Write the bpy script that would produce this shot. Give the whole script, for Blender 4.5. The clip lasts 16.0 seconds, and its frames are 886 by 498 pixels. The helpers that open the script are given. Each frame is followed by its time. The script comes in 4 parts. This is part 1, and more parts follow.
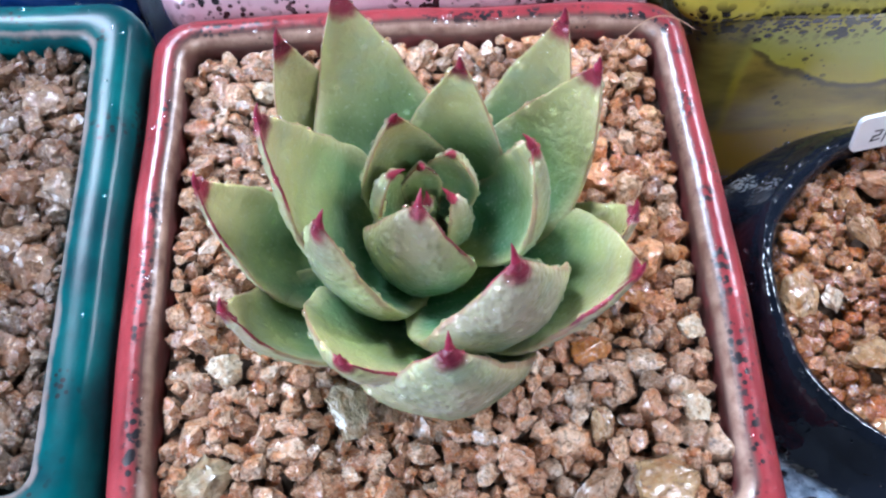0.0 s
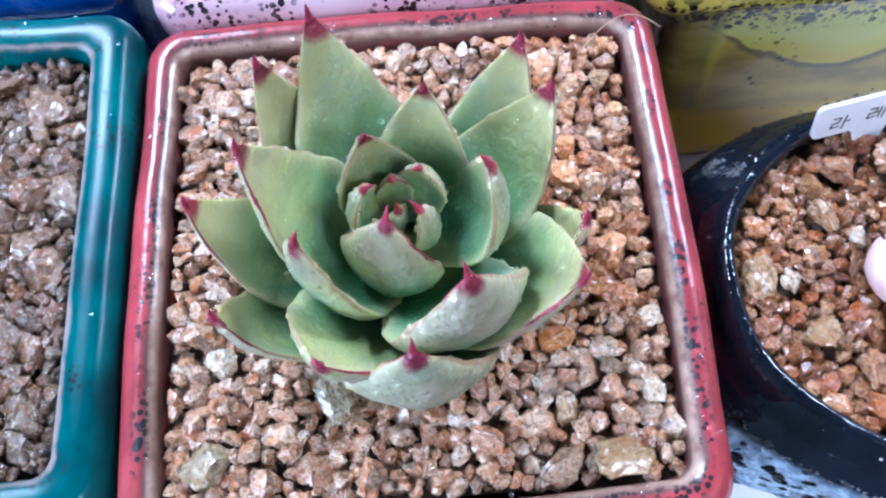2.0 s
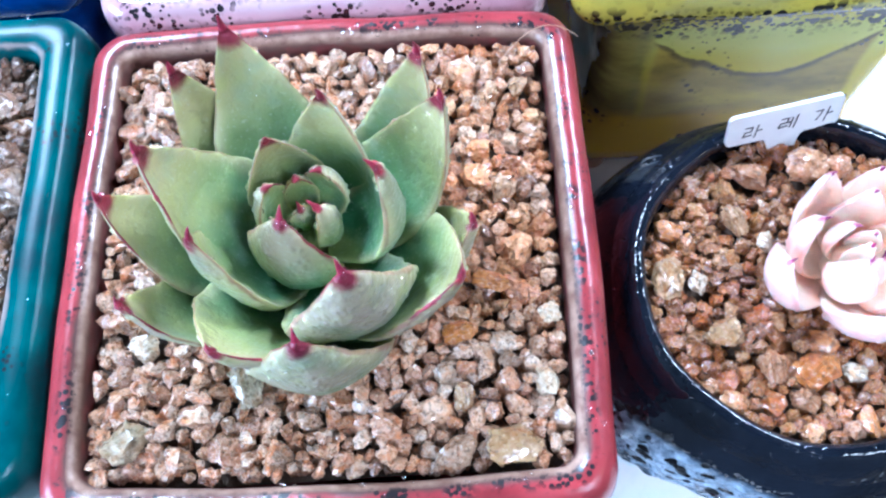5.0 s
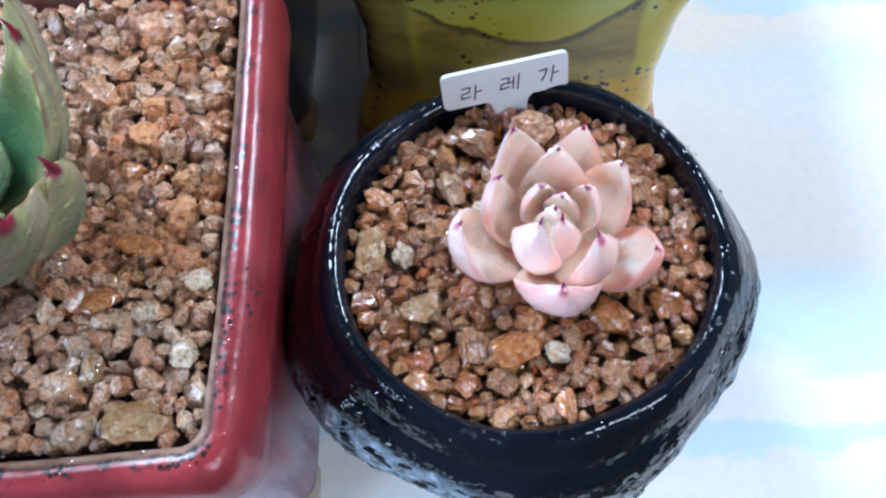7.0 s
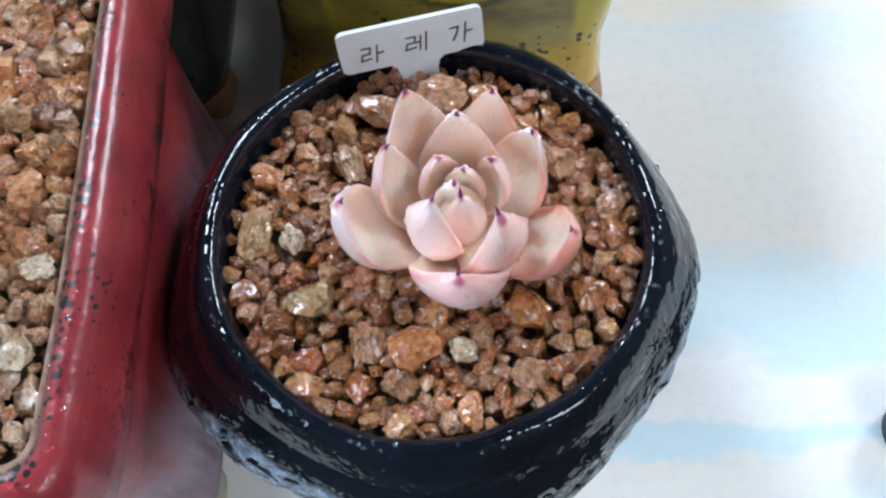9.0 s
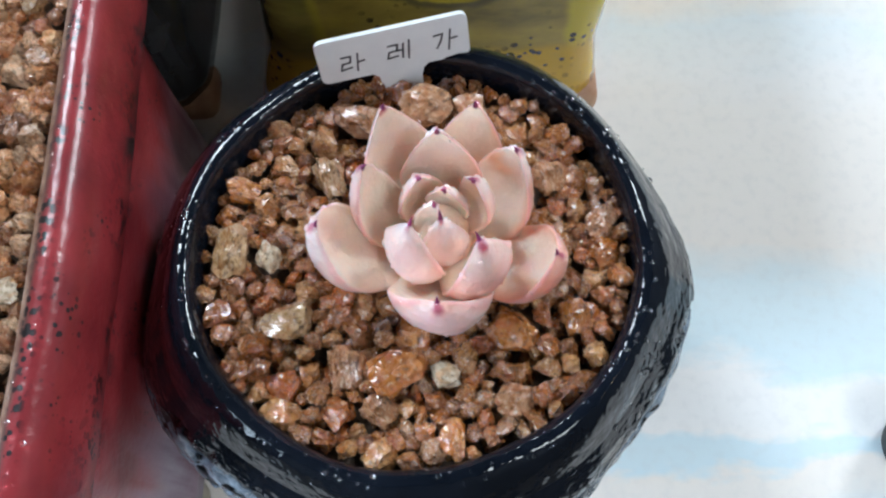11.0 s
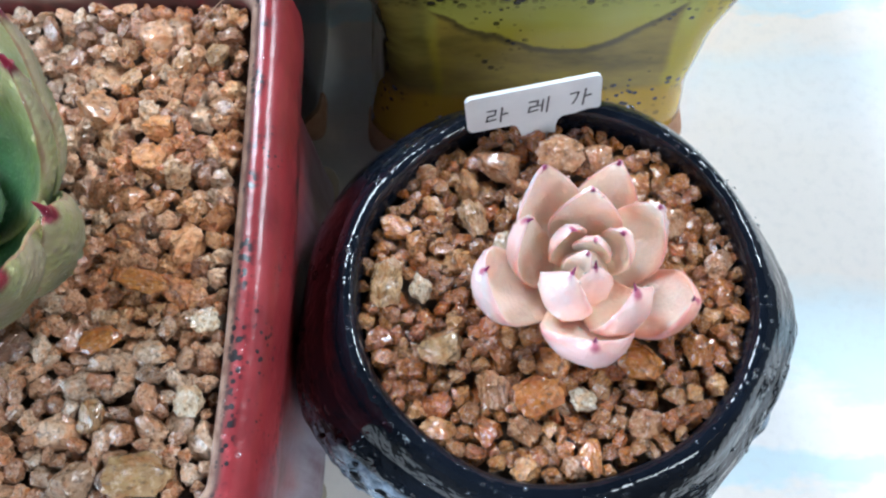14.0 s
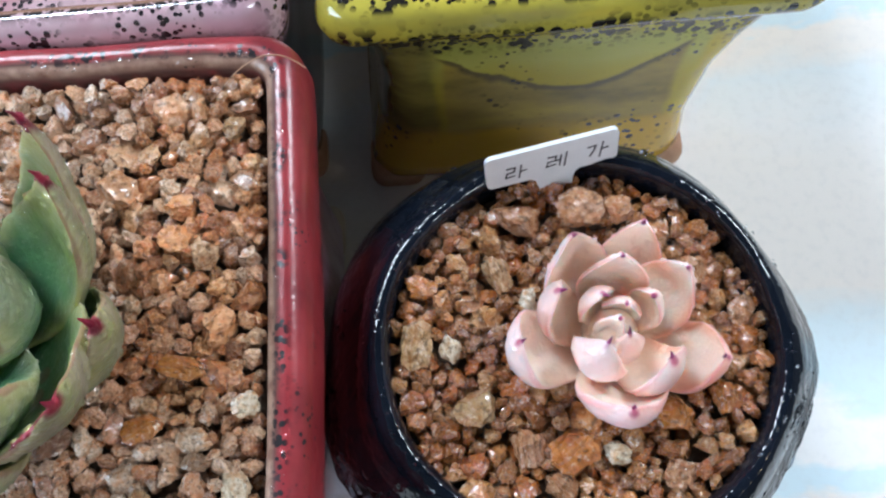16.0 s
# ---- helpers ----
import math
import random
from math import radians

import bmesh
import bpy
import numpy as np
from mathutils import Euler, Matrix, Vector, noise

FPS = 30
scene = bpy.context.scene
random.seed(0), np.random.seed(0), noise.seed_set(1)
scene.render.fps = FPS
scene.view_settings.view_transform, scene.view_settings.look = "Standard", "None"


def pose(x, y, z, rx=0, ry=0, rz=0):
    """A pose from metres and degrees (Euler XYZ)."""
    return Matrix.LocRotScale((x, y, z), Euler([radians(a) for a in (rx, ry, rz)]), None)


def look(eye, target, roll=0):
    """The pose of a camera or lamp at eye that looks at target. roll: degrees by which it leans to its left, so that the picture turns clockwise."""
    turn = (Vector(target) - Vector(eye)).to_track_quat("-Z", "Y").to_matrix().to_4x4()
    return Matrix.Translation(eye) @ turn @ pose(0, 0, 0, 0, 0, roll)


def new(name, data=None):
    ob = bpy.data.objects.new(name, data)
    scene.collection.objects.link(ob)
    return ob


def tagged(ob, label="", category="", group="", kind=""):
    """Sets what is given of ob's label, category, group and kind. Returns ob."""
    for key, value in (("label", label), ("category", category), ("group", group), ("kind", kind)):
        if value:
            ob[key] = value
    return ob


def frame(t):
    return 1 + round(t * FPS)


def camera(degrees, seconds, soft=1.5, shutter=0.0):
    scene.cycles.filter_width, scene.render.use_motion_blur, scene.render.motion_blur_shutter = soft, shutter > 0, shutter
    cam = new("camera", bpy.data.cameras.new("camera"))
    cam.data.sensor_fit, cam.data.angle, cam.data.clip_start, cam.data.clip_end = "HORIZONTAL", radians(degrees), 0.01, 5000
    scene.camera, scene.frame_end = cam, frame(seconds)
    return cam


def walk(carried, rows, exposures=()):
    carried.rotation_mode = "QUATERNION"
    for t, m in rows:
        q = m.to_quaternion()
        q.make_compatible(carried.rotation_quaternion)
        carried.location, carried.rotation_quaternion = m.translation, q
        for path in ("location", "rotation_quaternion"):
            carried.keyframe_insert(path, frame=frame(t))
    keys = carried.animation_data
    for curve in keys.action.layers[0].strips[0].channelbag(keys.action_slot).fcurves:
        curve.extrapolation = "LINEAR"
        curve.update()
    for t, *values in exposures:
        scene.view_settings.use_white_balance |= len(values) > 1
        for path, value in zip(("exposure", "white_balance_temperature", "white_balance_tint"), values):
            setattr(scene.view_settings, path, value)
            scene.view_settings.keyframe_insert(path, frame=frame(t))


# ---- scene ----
cam = camera(54.14, 16.0, soft=2.3)
ROWS = [
    (0, look((-0.03039, -0.01920, 0.18371), (-0.02759, 0.02358, 0.09337), 0.48)),
    (0.5, look((-0.02986, -0.02014, 0.18585), (-0.02673, 0.02128, 0.09489), 0.66)),
    (1, look((-0.03153, -0.01951, 0.18365), (-0.02829, 0.02128, 0.09241), 1.11)),
    (1.5, look((-0.02957, -0.01813, 0.18851), (-0.02682, 0.02197, 0.09694), -0.05)),
    (2, look((-0.02384, -0.01690, 0.19540), (-0.02353, 0.02057, 0.10269), -3.72)),
    (2.5, look((-0.02344, -0.01699, 0.19498), (-0.02306, 0.01850, 0.10149), -2.81)),
    (3, look((-0.02200, -0.01660, 0.19339), (-0.02205, 0.01845, 0.09973), -3.22)),
    (5.5, look((0.00464, -0.02351, 0.20326), (0.00246, 0.01431, 0.11071), -5.96)),
    (6, look((0.01943, -0.02716, 0.19262), (0.01701, 0.01144, 0.10040), -6.20)),
    (6.5, look((0.03266, -0.02737, 0.19183), (0.02826, 0.01135, 0.09974), -8.74)),
    (7, look((0.04725, -0.02549, 0.18523), (0.04301, 0.01381, 0.09338), -8.32)),
    (7.5, look((0.05287, -0.02349, 0.17708), (0.04850, 0.01530, 0.08501), -8.02)),
    (8, look((0.05461, -0.02437, 0.17599), (0.05056, 0.01455, 0.08396), -7.55)),
    (8.5, look((0.05786, -0.02176, 0.17236), (0.05350, 0.01657, 0.08010), -8.90)),
    (9, look((0.06002, -0.01992, 0.16807), (0.05680, 0.01828, 0.07571), -7.22)),
    (9.5, look((0.06042, -0.01903, 0.16558), (0.05805, 0.01872, 0.07301), -6.04)),
    (10, look((0.06296, -0.01683, 0.16609), (0.06013, 0.02027, 0.07327), -6.69)),
    (12.5, look((0.06211, -0.01195, 0.16422), (0.05796, 0.02371, 0.07089), -8.87)),
    (13, look((0.05557, -0.01179, 0.16734), (0.05167, 0.02468, 0.07431), -8.25)),
    (13.5, look((0.04942, -0.01002, 0.16633), (0.04653, 0.02532, 0.07283), -6.76)),
    (14, look((0.04385, -0.01114, 0.18240), (0.03966, 0.02340, 0.08864), -7.64)),
    (14.5, look((0.04295, -0.01278, 0.18682), (0.03837, 0.02144, 0.09297), -7.21)),
    (15, look((0.04484, -0.00920, 0.17852), (0.04038, 0.02376, 0.08422), -7.67)),
    (15.5, look((0.04141, -0.00599, 0.18383), (0.03863, 0.02590, 0.08909), -7.46)),
    (16, look((0.03652, 0.00162, 0.18818), (0.03520, 0.03306, 0.09326), -6.44)),
]
EXPOSURES = [(0.0, 0.42, 5200, 11), (1.0, 0.53, 4950, 11), (3.0, 0.66, 4600, 10), (5.5, 0.82, 4650, 6), (6.5, 0.30, 4850, 5), (7.5, -0.12, 5150, 4), (9.0, -0.2, 5450, 3), (12.5, -0.34, 5650, 3), (13.5, -0.08, 5500, 3), (14.5, 0.12, 5350, 3), (16.0, -0.12, 5500, 4)]
walk(cam, ROWS, EXPOSURES)

CM = 0.01

# ---------------------------------------------------------------- world and light
world = bpy.data.worlds.new("sky")
scene.world = world
world.use_nodes = True
wn = world.node_tree.nodes
sky = wn.new("ShaderNodeTexSky")
sky.sky_type, sky.sun_disc = "NISHITA", False
sky.sun_elevation, sky.sun_rotation = radians(40), radians(215)
world.node_tree.links.new(sky.outputs[0], wn["Background"].inputs[0])
wn["Background"].inputs[1].default_value = 0.12


def lamp(name, kind, energy, colour, m, size=None, size_y=None):
    data = bpy.data.lights.new(name, kind)
    data.energy, data.color = energy, colour
    if size and kind == "AREA":
        data.shape, data.size, data.size_y = "RECTANGLE", size, size_y or size
    elif size:
        data.shadow_soft_size = size
    ob = new(name, data)
    ob.matrix_world = m
    return ob


# daylight in the window opening, three unseen ceiling panels as overhead fill, one warm spot bulb
lamp("window_light", "AREA", 66, (0.82, 0.91, 1.0), look((-2.1, -0.75, 0.85), (0, -0.2, 0.15)), 1.5, 1.25)
# front panel: added fill for the table before the pots
lamp("panel_fill_light", "AREA", 17, (1.0, 0.96, 0.93), look((1.05, -1.2, 1.6), (1.05, -1.2, 0)), 0.6, 0.6)
lamp("panel_fill_light", "AREA", 48, (0.95, 0.97, 1.0), look((-0.85, 1.15, 1.6), (-0.85, 1.15, 0)), 0.6, 0.6)
# right-back panel: added to brighten the table and the yellow pot's right side
lamp("panel_fill_light", "AREA", 50, (1.0, 0.98, 0.96), look((1.5, 1.2, 1.6), (1.5, 1.2, 0)), 0.6, 0.6)
lamp("bulb_light", "POINT", 1.6, (1.0, 0.72, 0.42), Matrix.Translation((0.95, -0.25, 0.9)), 0.03)


# ---------------------------------------------------------------- node helpers
class Mat:
    """A small builder for node materials."""

    def __init__(self, name, rough=0.5, spec=0.5, coat=0.0):
        self.m = bpy.data.materials.new(name)
        self.m.use_nodes = True
        self.t = self.m.node_tree
        self.b = self.t.nodes["Principled BSDF"]
        self.set("Roughness", rough)
        self.set("Specular IOR Level", spec)
        self.set("Coat Weight", coat)
        self.set("Coat Roughness", 0.04)
        self.co = self.t.nodes.new("ShaderNodeTexCoord").outputs["Object"]

    def set(self, key, value):
        if isinstance(value, bpy.types.NodeSocket):
            self.t.links.new(value, self.b.inputs[key])
        else:
            self.b.inputs[key].default_value = value

    def put(self, node, key, value):
        if isinstance(value, bpy.types.NodeSocket):
            self.t.links.new(value, node.inputs[key])
        else:
            node.inputs[key].default_value = value

    def noise(self, scale, detail=3, rough=0.55, co=None, distort=0.0):
        n = self.t.nodes.new("ShaderNodeTexNoise")
        self.put(n, "Vector", co or self.co)
        self.put(n, "Scale", scale), self.put(n, "Detail", detail), self.put(n, "Roughness", rough), self.put(n, "Distortion", distort)
        return n.outputs["Fac"]

    def voronoi(self, scale, feature="F1", out="Distance", co=None, rand=1.0):
        n = self.t.nodes.new("ShaderNodeTexVoronoi")
        n.feature = feature
        self.put(n, "Vector", co or self.co), self.put(n, "Scale", scale), self.put(n, "Randomness", rand)
        return n.outputs[out]

    def mapped(self, scale=(1, 1, 1), loc=(0, 0, 0)):
        n = self.t.nodes.new("ShaderNodeMapping")
        self.put(n, "Vector", self.co)
        n.inputs["Scale"].default_value, n.inputs["Location"].default_value = scale, loc
        return n.outputs[0]

    def math(self, op, a, b=0.0, clamp=False):
        n = self.t.nodes.new("ShaderNodeMath")
        n.operation, n.use_clamp = op, clamp
        self.put(n, 0, a), self.put(n, 1, b)
        return n.outputs[0]

    def span(self, value, lo, hi, to_lo=0.0, to_hi=1.0):
        n = self.t.nodes.new("ShaderNodeMapRange")
        n.interpolation_type = "SMOOTHSTEP"
        self.put(n, "Value", value)
        for key, v in (("From Min", lo), ("From Max", hi), ("To Min", to_lo), ("To Max", to_hi)):
            n.inputs[key].default_value = v
        return n.outputs[0]

    def ramp(self, fac, stops):
        n = self.t.nodes.new("ShaderNodeValToRGB")
        self.put(n, "Fac", fac)
        e = n.color_ramp.elements
        while len(e) < len(stops):
            e.new(0.5)
        for el, (p, c) in zip(e, stops):
            el.position, el.color = p, (*c, 1)
        return n.outputs["Color"]

    def mix(self, fac, a, b, blend="MIX"):
        n = self.t.nodes.new("ShaderNodeMix")
        n.data_type, n.blend_type = "RGBA", blend
        for key, v in ((0, fac), (6, a), (7, b)):
            self.put(n, key, (*v, 1) if isinstance(v, tuple) else v)
        return n.outputs[2]

    def xyz(self, axis):
        n = self.t.nodes.new("ShaderNodeSeparateXYZ")
        self.put(n, 0, self.co)
        return n.outputs[axis]

    def attr(self, name, out="Fac"):
        n = self.t.nodes.new("ShaderNodeAttribute")
        n.attribute_name = name
        return n.outputs[out]

    def bump(self, height, strength=0.3, distance=0.001, coat=False):
        n = self.t.nodes.new("ShaderNodeBump")
        self.put(n, "Height", height), self.put(n, "Strength", strength), self.put(n, "Distance", distance)
        self.set("Normal", n.outputs[0])
        if coat:
            self.set("Coat Normal", n.outputs[0])


# ---------------------------------------------------------------- materials
def speckles(m, scale, size, amount, seed=0.0):
    """Round specks of uneven size, thinned out by a slow noise."""
    co = m.mapped(loc=(seed, seed * 0.7, seed * 1.3))
    d = m.voronoi(scale, co=co)
    r = m.math("MULTIPLY", m.noise(scale * 0.45, 1, co=co), size * 2)
    dots = m.span(m.math("SUBTRACT", r, d), 0.0, 0.06)
    thin = m.span(m.noise(scale * 0.12, 2, co=co), 1 - amount - 0.06, 1 - amount + 0.06)
    return m.math("MULTIPLY", dots, thin)


def glaze_red():
    m = Mat("red_glaze", 0.30, 0.45, 0.18)
    m.set("Coat Roughness", 0.16)
    cloud = m.noise(90, 4)
    col = m.ramp(cloud, [(0.25, (0.15, 0.015, 0.020)), (0.55, (0.30, 0.034, 0.040)), (0.8, (0.41, 0.06, 0.066))])
    thin = m.span(m.math("ADD", m.attr("worn"), m.math("MULTIPLY", m.math("SUBTRACT", m.noise(260, 4), 0.5), 0.7)), 0.35, 0.8)
    lip = m.mix(m.span(m.attr("worn"), 0.70, 0.95), (0.11, 0.055, 0.045), m.ramp(m.noise(400, 3), [(0.3, (0.20, 0.10, 0.07)), (0.7, (0.46, 0.30, 0.22))]))
    col = m.mix(thin, col, lip)
    black = m.math("MULTIPLY", speckles(m, 1000, 0.46, 0.50, 3.0), m.span(m.attr("specked"), 0.2, 0.7))
    fine = speckles(m, 1000, 0.30, 0.36, 9.0)
    col = m.mix(m.math("MAXIMUM", black, fine), col, (0.012, 0.010, 0.012))
    blot = m.math("MULTIPLY", m.span(m.noise(150, 5, 0.7), 0.57, 0.63), m.span(m.attr("specked"), 0.25, 0.8))
    col = m.mix(blot, col, (0.03, 0.022, 0.024))
    streak = m.noise(120, 4, co=m.mapped((1, 1, 0.12)))
    low = m.span(m.math("ADD", m.xyz(2), m.math("MULTIPLY", m.math("SUBTRACT", streak, 0.5), 0.05)), 0.044, 0.020)
    col = m.mix(m.math("MULTIPLY", low, 0.85), col, m.ramp(streak, [(0.35, (0.20, 0.10, 0.14)), (0.5, (0.46, 0.38, 0.46)), (0.65, (0.70, 0.66, 0.70))]))
    m.set("Base Color", col)
    m.bump(m.math("ADD", m.noise(220, 4), m.math("MULTIPLY", m.noise(900, 2), 0.25)), 0.28, 0.0009, True)
    return m.m


def glaze_yellow():
    """Yellow-green glaze: a pale green sweep over a murky brown pool, amber foot and ridges, black specks."""
    m = Mat("yellow_green_glaze", 0.12, 0.5, 0.5)
    warp = m.math("MULTIPLY", m.math("SUBTRACT", m.noise(70, 4), 0.5), 0.008)
    z = m.math("ADD", m.xyz(2), warp)
    x = m.math("ABSOLUTE", m.math("ADD", m.xyz(0), m.math("MULTIPLY", warp, 0.7)))
    cloud = m.noise(150, 4, co=m.mapped((0.4, 0.4, 1.0)))
    green = m.ramp(m.span(z, 0.036, 0.062), [(0.0, (0.58, 0.46, 0.03)), (0.35, (0.56, 0.53, 0.09)), (0.75, (0.46, 0.45, 0.075)), (1.0, (0.46, 0.37, 0.05))])
    brown = m.ramp(cloud, [(0.3, (0.20, 0.145, 0.03)), (0.5, (0.36, 0.26, 0.045)), (0.7, (0.50, 0.37, 0.05))])
    shore = m.math("ADD", m.math("MULTIPLY", m.math("POWER", m.math("DIVIDE", x, 0.023), 2.0), 0.0125), 0.0375)
    pool = m.math("MULTIPLY", m.span(m.math("SUBTRACT", shore, z), -0.0006, 0.0012), m.span(x, 0.0240, 0.0215))
    body = m.mix(pool, green, brown)
    inner = m.math("SUBTRACT", shore, z)
    line = m.math("MULTIPLY", m.math("MULTIPLY", m.span(inner, -0.0004, 0.0006), m.span(inner, 0.0032, 0.0010)), m.span(x, 0.0240, 0.0215))
    body = m.mix(m.math("MULTIPLY", line, 0.75), body, (0.07, 0.06, 0.03))
    body = m.mix(m.math("MULTIPLY", m.span(x, 0.0255, 0.028), m.span(z, 0.058, 0.048)), body, (0.60, 0.46, 0.03))
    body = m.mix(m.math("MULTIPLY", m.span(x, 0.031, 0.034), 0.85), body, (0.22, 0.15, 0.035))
    # brown pool runs over the left flank; shade beside the pink pot is painted in too
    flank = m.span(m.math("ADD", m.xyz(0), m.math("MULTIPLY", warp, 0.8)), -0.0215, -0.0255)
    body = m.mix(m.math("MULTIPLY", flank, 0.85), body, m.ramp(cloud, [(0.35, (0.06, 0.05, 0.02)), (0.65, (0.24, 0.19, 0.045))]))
    amber = m.span(m.math("ADD", z, m.math("MULTIPLY", m.math("SUBTRACT", cloud, 0.5), 0.010)), 0.026, 0.020)
    body = m.mix(amber, body, (0.62, 0.38, 0.02))
    top = m.ramp(cloud, [(0.3, (0.32, 0.27, 0.05)), (0.55, (0.48, 0.40, 0.05)), (0.75, (0.60, 0.46, 0.05))])
    rim = m.span(m.xyz(2), 0.0605, 0.0622)
    body = m.mix(rim, body, top)
    dense = m.span(m.attr("specked"), 0.1, 0.6)
    dots = m.math("MULTIPLY", speckles(m, 800, 0.46, 0.70, 5.0), dense)
    big = m.math("MULTIPLY", speckles(m, 420, 0.38, 0.66, 2.0), m.span(m.attr("specked"), 0.05, 0.3))
    few = speckles(m, 500, 0.32, 0.42, 8.0)
    col = m.mix(m.math("MAXIMUM", m.math("MAXIMUM", dots, few), big), body, (0.016, 0.013, 0.01))
    col = m.mix(m.span(m.attr("worn"), 0.5, 0.9), col, (0.10, 0.045, 0.025))
    m.set("Base Color", col)
    m.bump(m.noise(180, 4), 0.12, 0.0006)
    return m.m


def glaze_pink():
    m = Mat("pink_white_glaze", 0.14, 0.5, 0.5)
    col = m.ramp(m.noise(60, 4), [(0.3, (0.42, 0.22, 0.25)), (0.55, (0.52, 0.36, 0.38)), (0.75, (0.46, 0.28, 0.33))])
    dots = m.math("MULTIPLY", speckles(m, 1000, 0.56, 0.84, 7.0), m.span(m.attr("specked"), 0.1, 0.8))
    few = speckles(m, 760, 0.44, 0.52, 1.0)
    col = m.mix(m.math("MAXIMUM", dots, few), col, (0.018, 0.014, 0.016))
    col = m.mix(m.span(m.attr("worn"), 0.5, 0.9), col, (0.30, 0.16, 0.10))
    m.set("Base Color", col)
    m.bump(m.noise(200, 4), 0.15, 0.0006)
    return m.m


def glaze_plain(name, dark, mid, light, rough=0.14, coat=0.5, spec=0.5):
    m = Mat(name, rough, spec, coat)
    col = m.ramp(m.noise(110, 5), [(0.3, dark), (0.55, mid), (0.75, light)])
    col = m.mix(speckles(m, 800, 0.34, 0.4, 4.0), col, (0.012, 0.012, 0.014))
    col = m.mix(m.span(m.math("ADD", m.attr("worn"), m.math("MULTIPLY", m.noise(300, 3), 0.3)), 0.95, 1.12), col, (0.24, 0.19, 0.17))
    m.set("Base Color", col)
    m.bump(m.noise(200, 4), 0.12, 0.0006)
    return m.m


def glaze_black():
    """Deep black gloss with burst-bubble pits; thin grey crusts on the lower body, window reflection painted into them.
    """
    m = Mat("black_glaze", 0.16, 0.4, 0.0)
    low = m.span(m.attr("specked"), 0.15, 0.8)
    zone = m.math("MULTIPLY", low, m.span(m.noise(40, 3, co=m.mapped(loc=(0.031, 0.017, 0.0))), 0.24, 0.38))
    warped = m.mapped((1, 1, 1.5))
    r = m.math("SUBTRACT", m.math("MULTIPLY", m.noise(180, 2), 1.3), 0.27)
    pit = m.math("MULTIPLY", m.span(m.math("SUBTRACT", r, m.voronoi(290, co=warped)), -0.03, 0.03), zone)
    small = m.math("MULTIPLY", m.span(m.math("SUBTRACT", m.math("MULTIPLY", m.noise(500, 2), 0.7), m.voronoi(900)), 0.0, 0.08), low)
    col = m.ramp(m.noise(80, 3), [(0.35, (0.003, 0.0045, 0.008)), (0.75, (0.008, 0.011, 0.019))])
    # pale blue-grey: the window's reflection is put into the crust colour
    col = m.mix(m.math("MULTIPLY", m.math("MULTIPLY", zone, m.span(m.attr("specked"), 0.42, 0.85)), 0.92), col, m.ramp(m.noise(420, 4), [(0.3, (0.07, 0.095, 0.13)), (0.7, (0.36, 0.44, 0.54))]))
    rust = m.math("MULTIPLY", m.span(m.noise(65, 4, co=m.mapped(loc=(0.4, 0.1, 0.2))), 0.62, 0.72), low)
    col = m.mix(rust, col, (0.035, 0.008, 0.010))
    col = m.mix(pit, col, (0.006, 0.006, 0.008))
    m.set("Base Color", col)
    m.set("Roughness", m.math("ADD", m.math("MULTIPLY", pit, 0.3), 0.07))
    # less specular in the pits stands for their shaded inner walls
    m.set("Specular IOR Level", m.span(pit, 0.0, 1.0, 0.42, 0.05))
    down = m.math("ADD", m.math("MULTIPLY", pit, -3.0), m.math("MULTIPLY", m.math("MULTIPLY", small, zone), -0.6))
    knobs = m.math("MULTIPLY", m.noise(330, 2), m.math("ADD", m.math("MULTIPLY", m.attr("specked"), 0.75), 0.18))
    m.bump(m.math("ADD", down, knobs), 0.9, 0.0022)
    return m.m


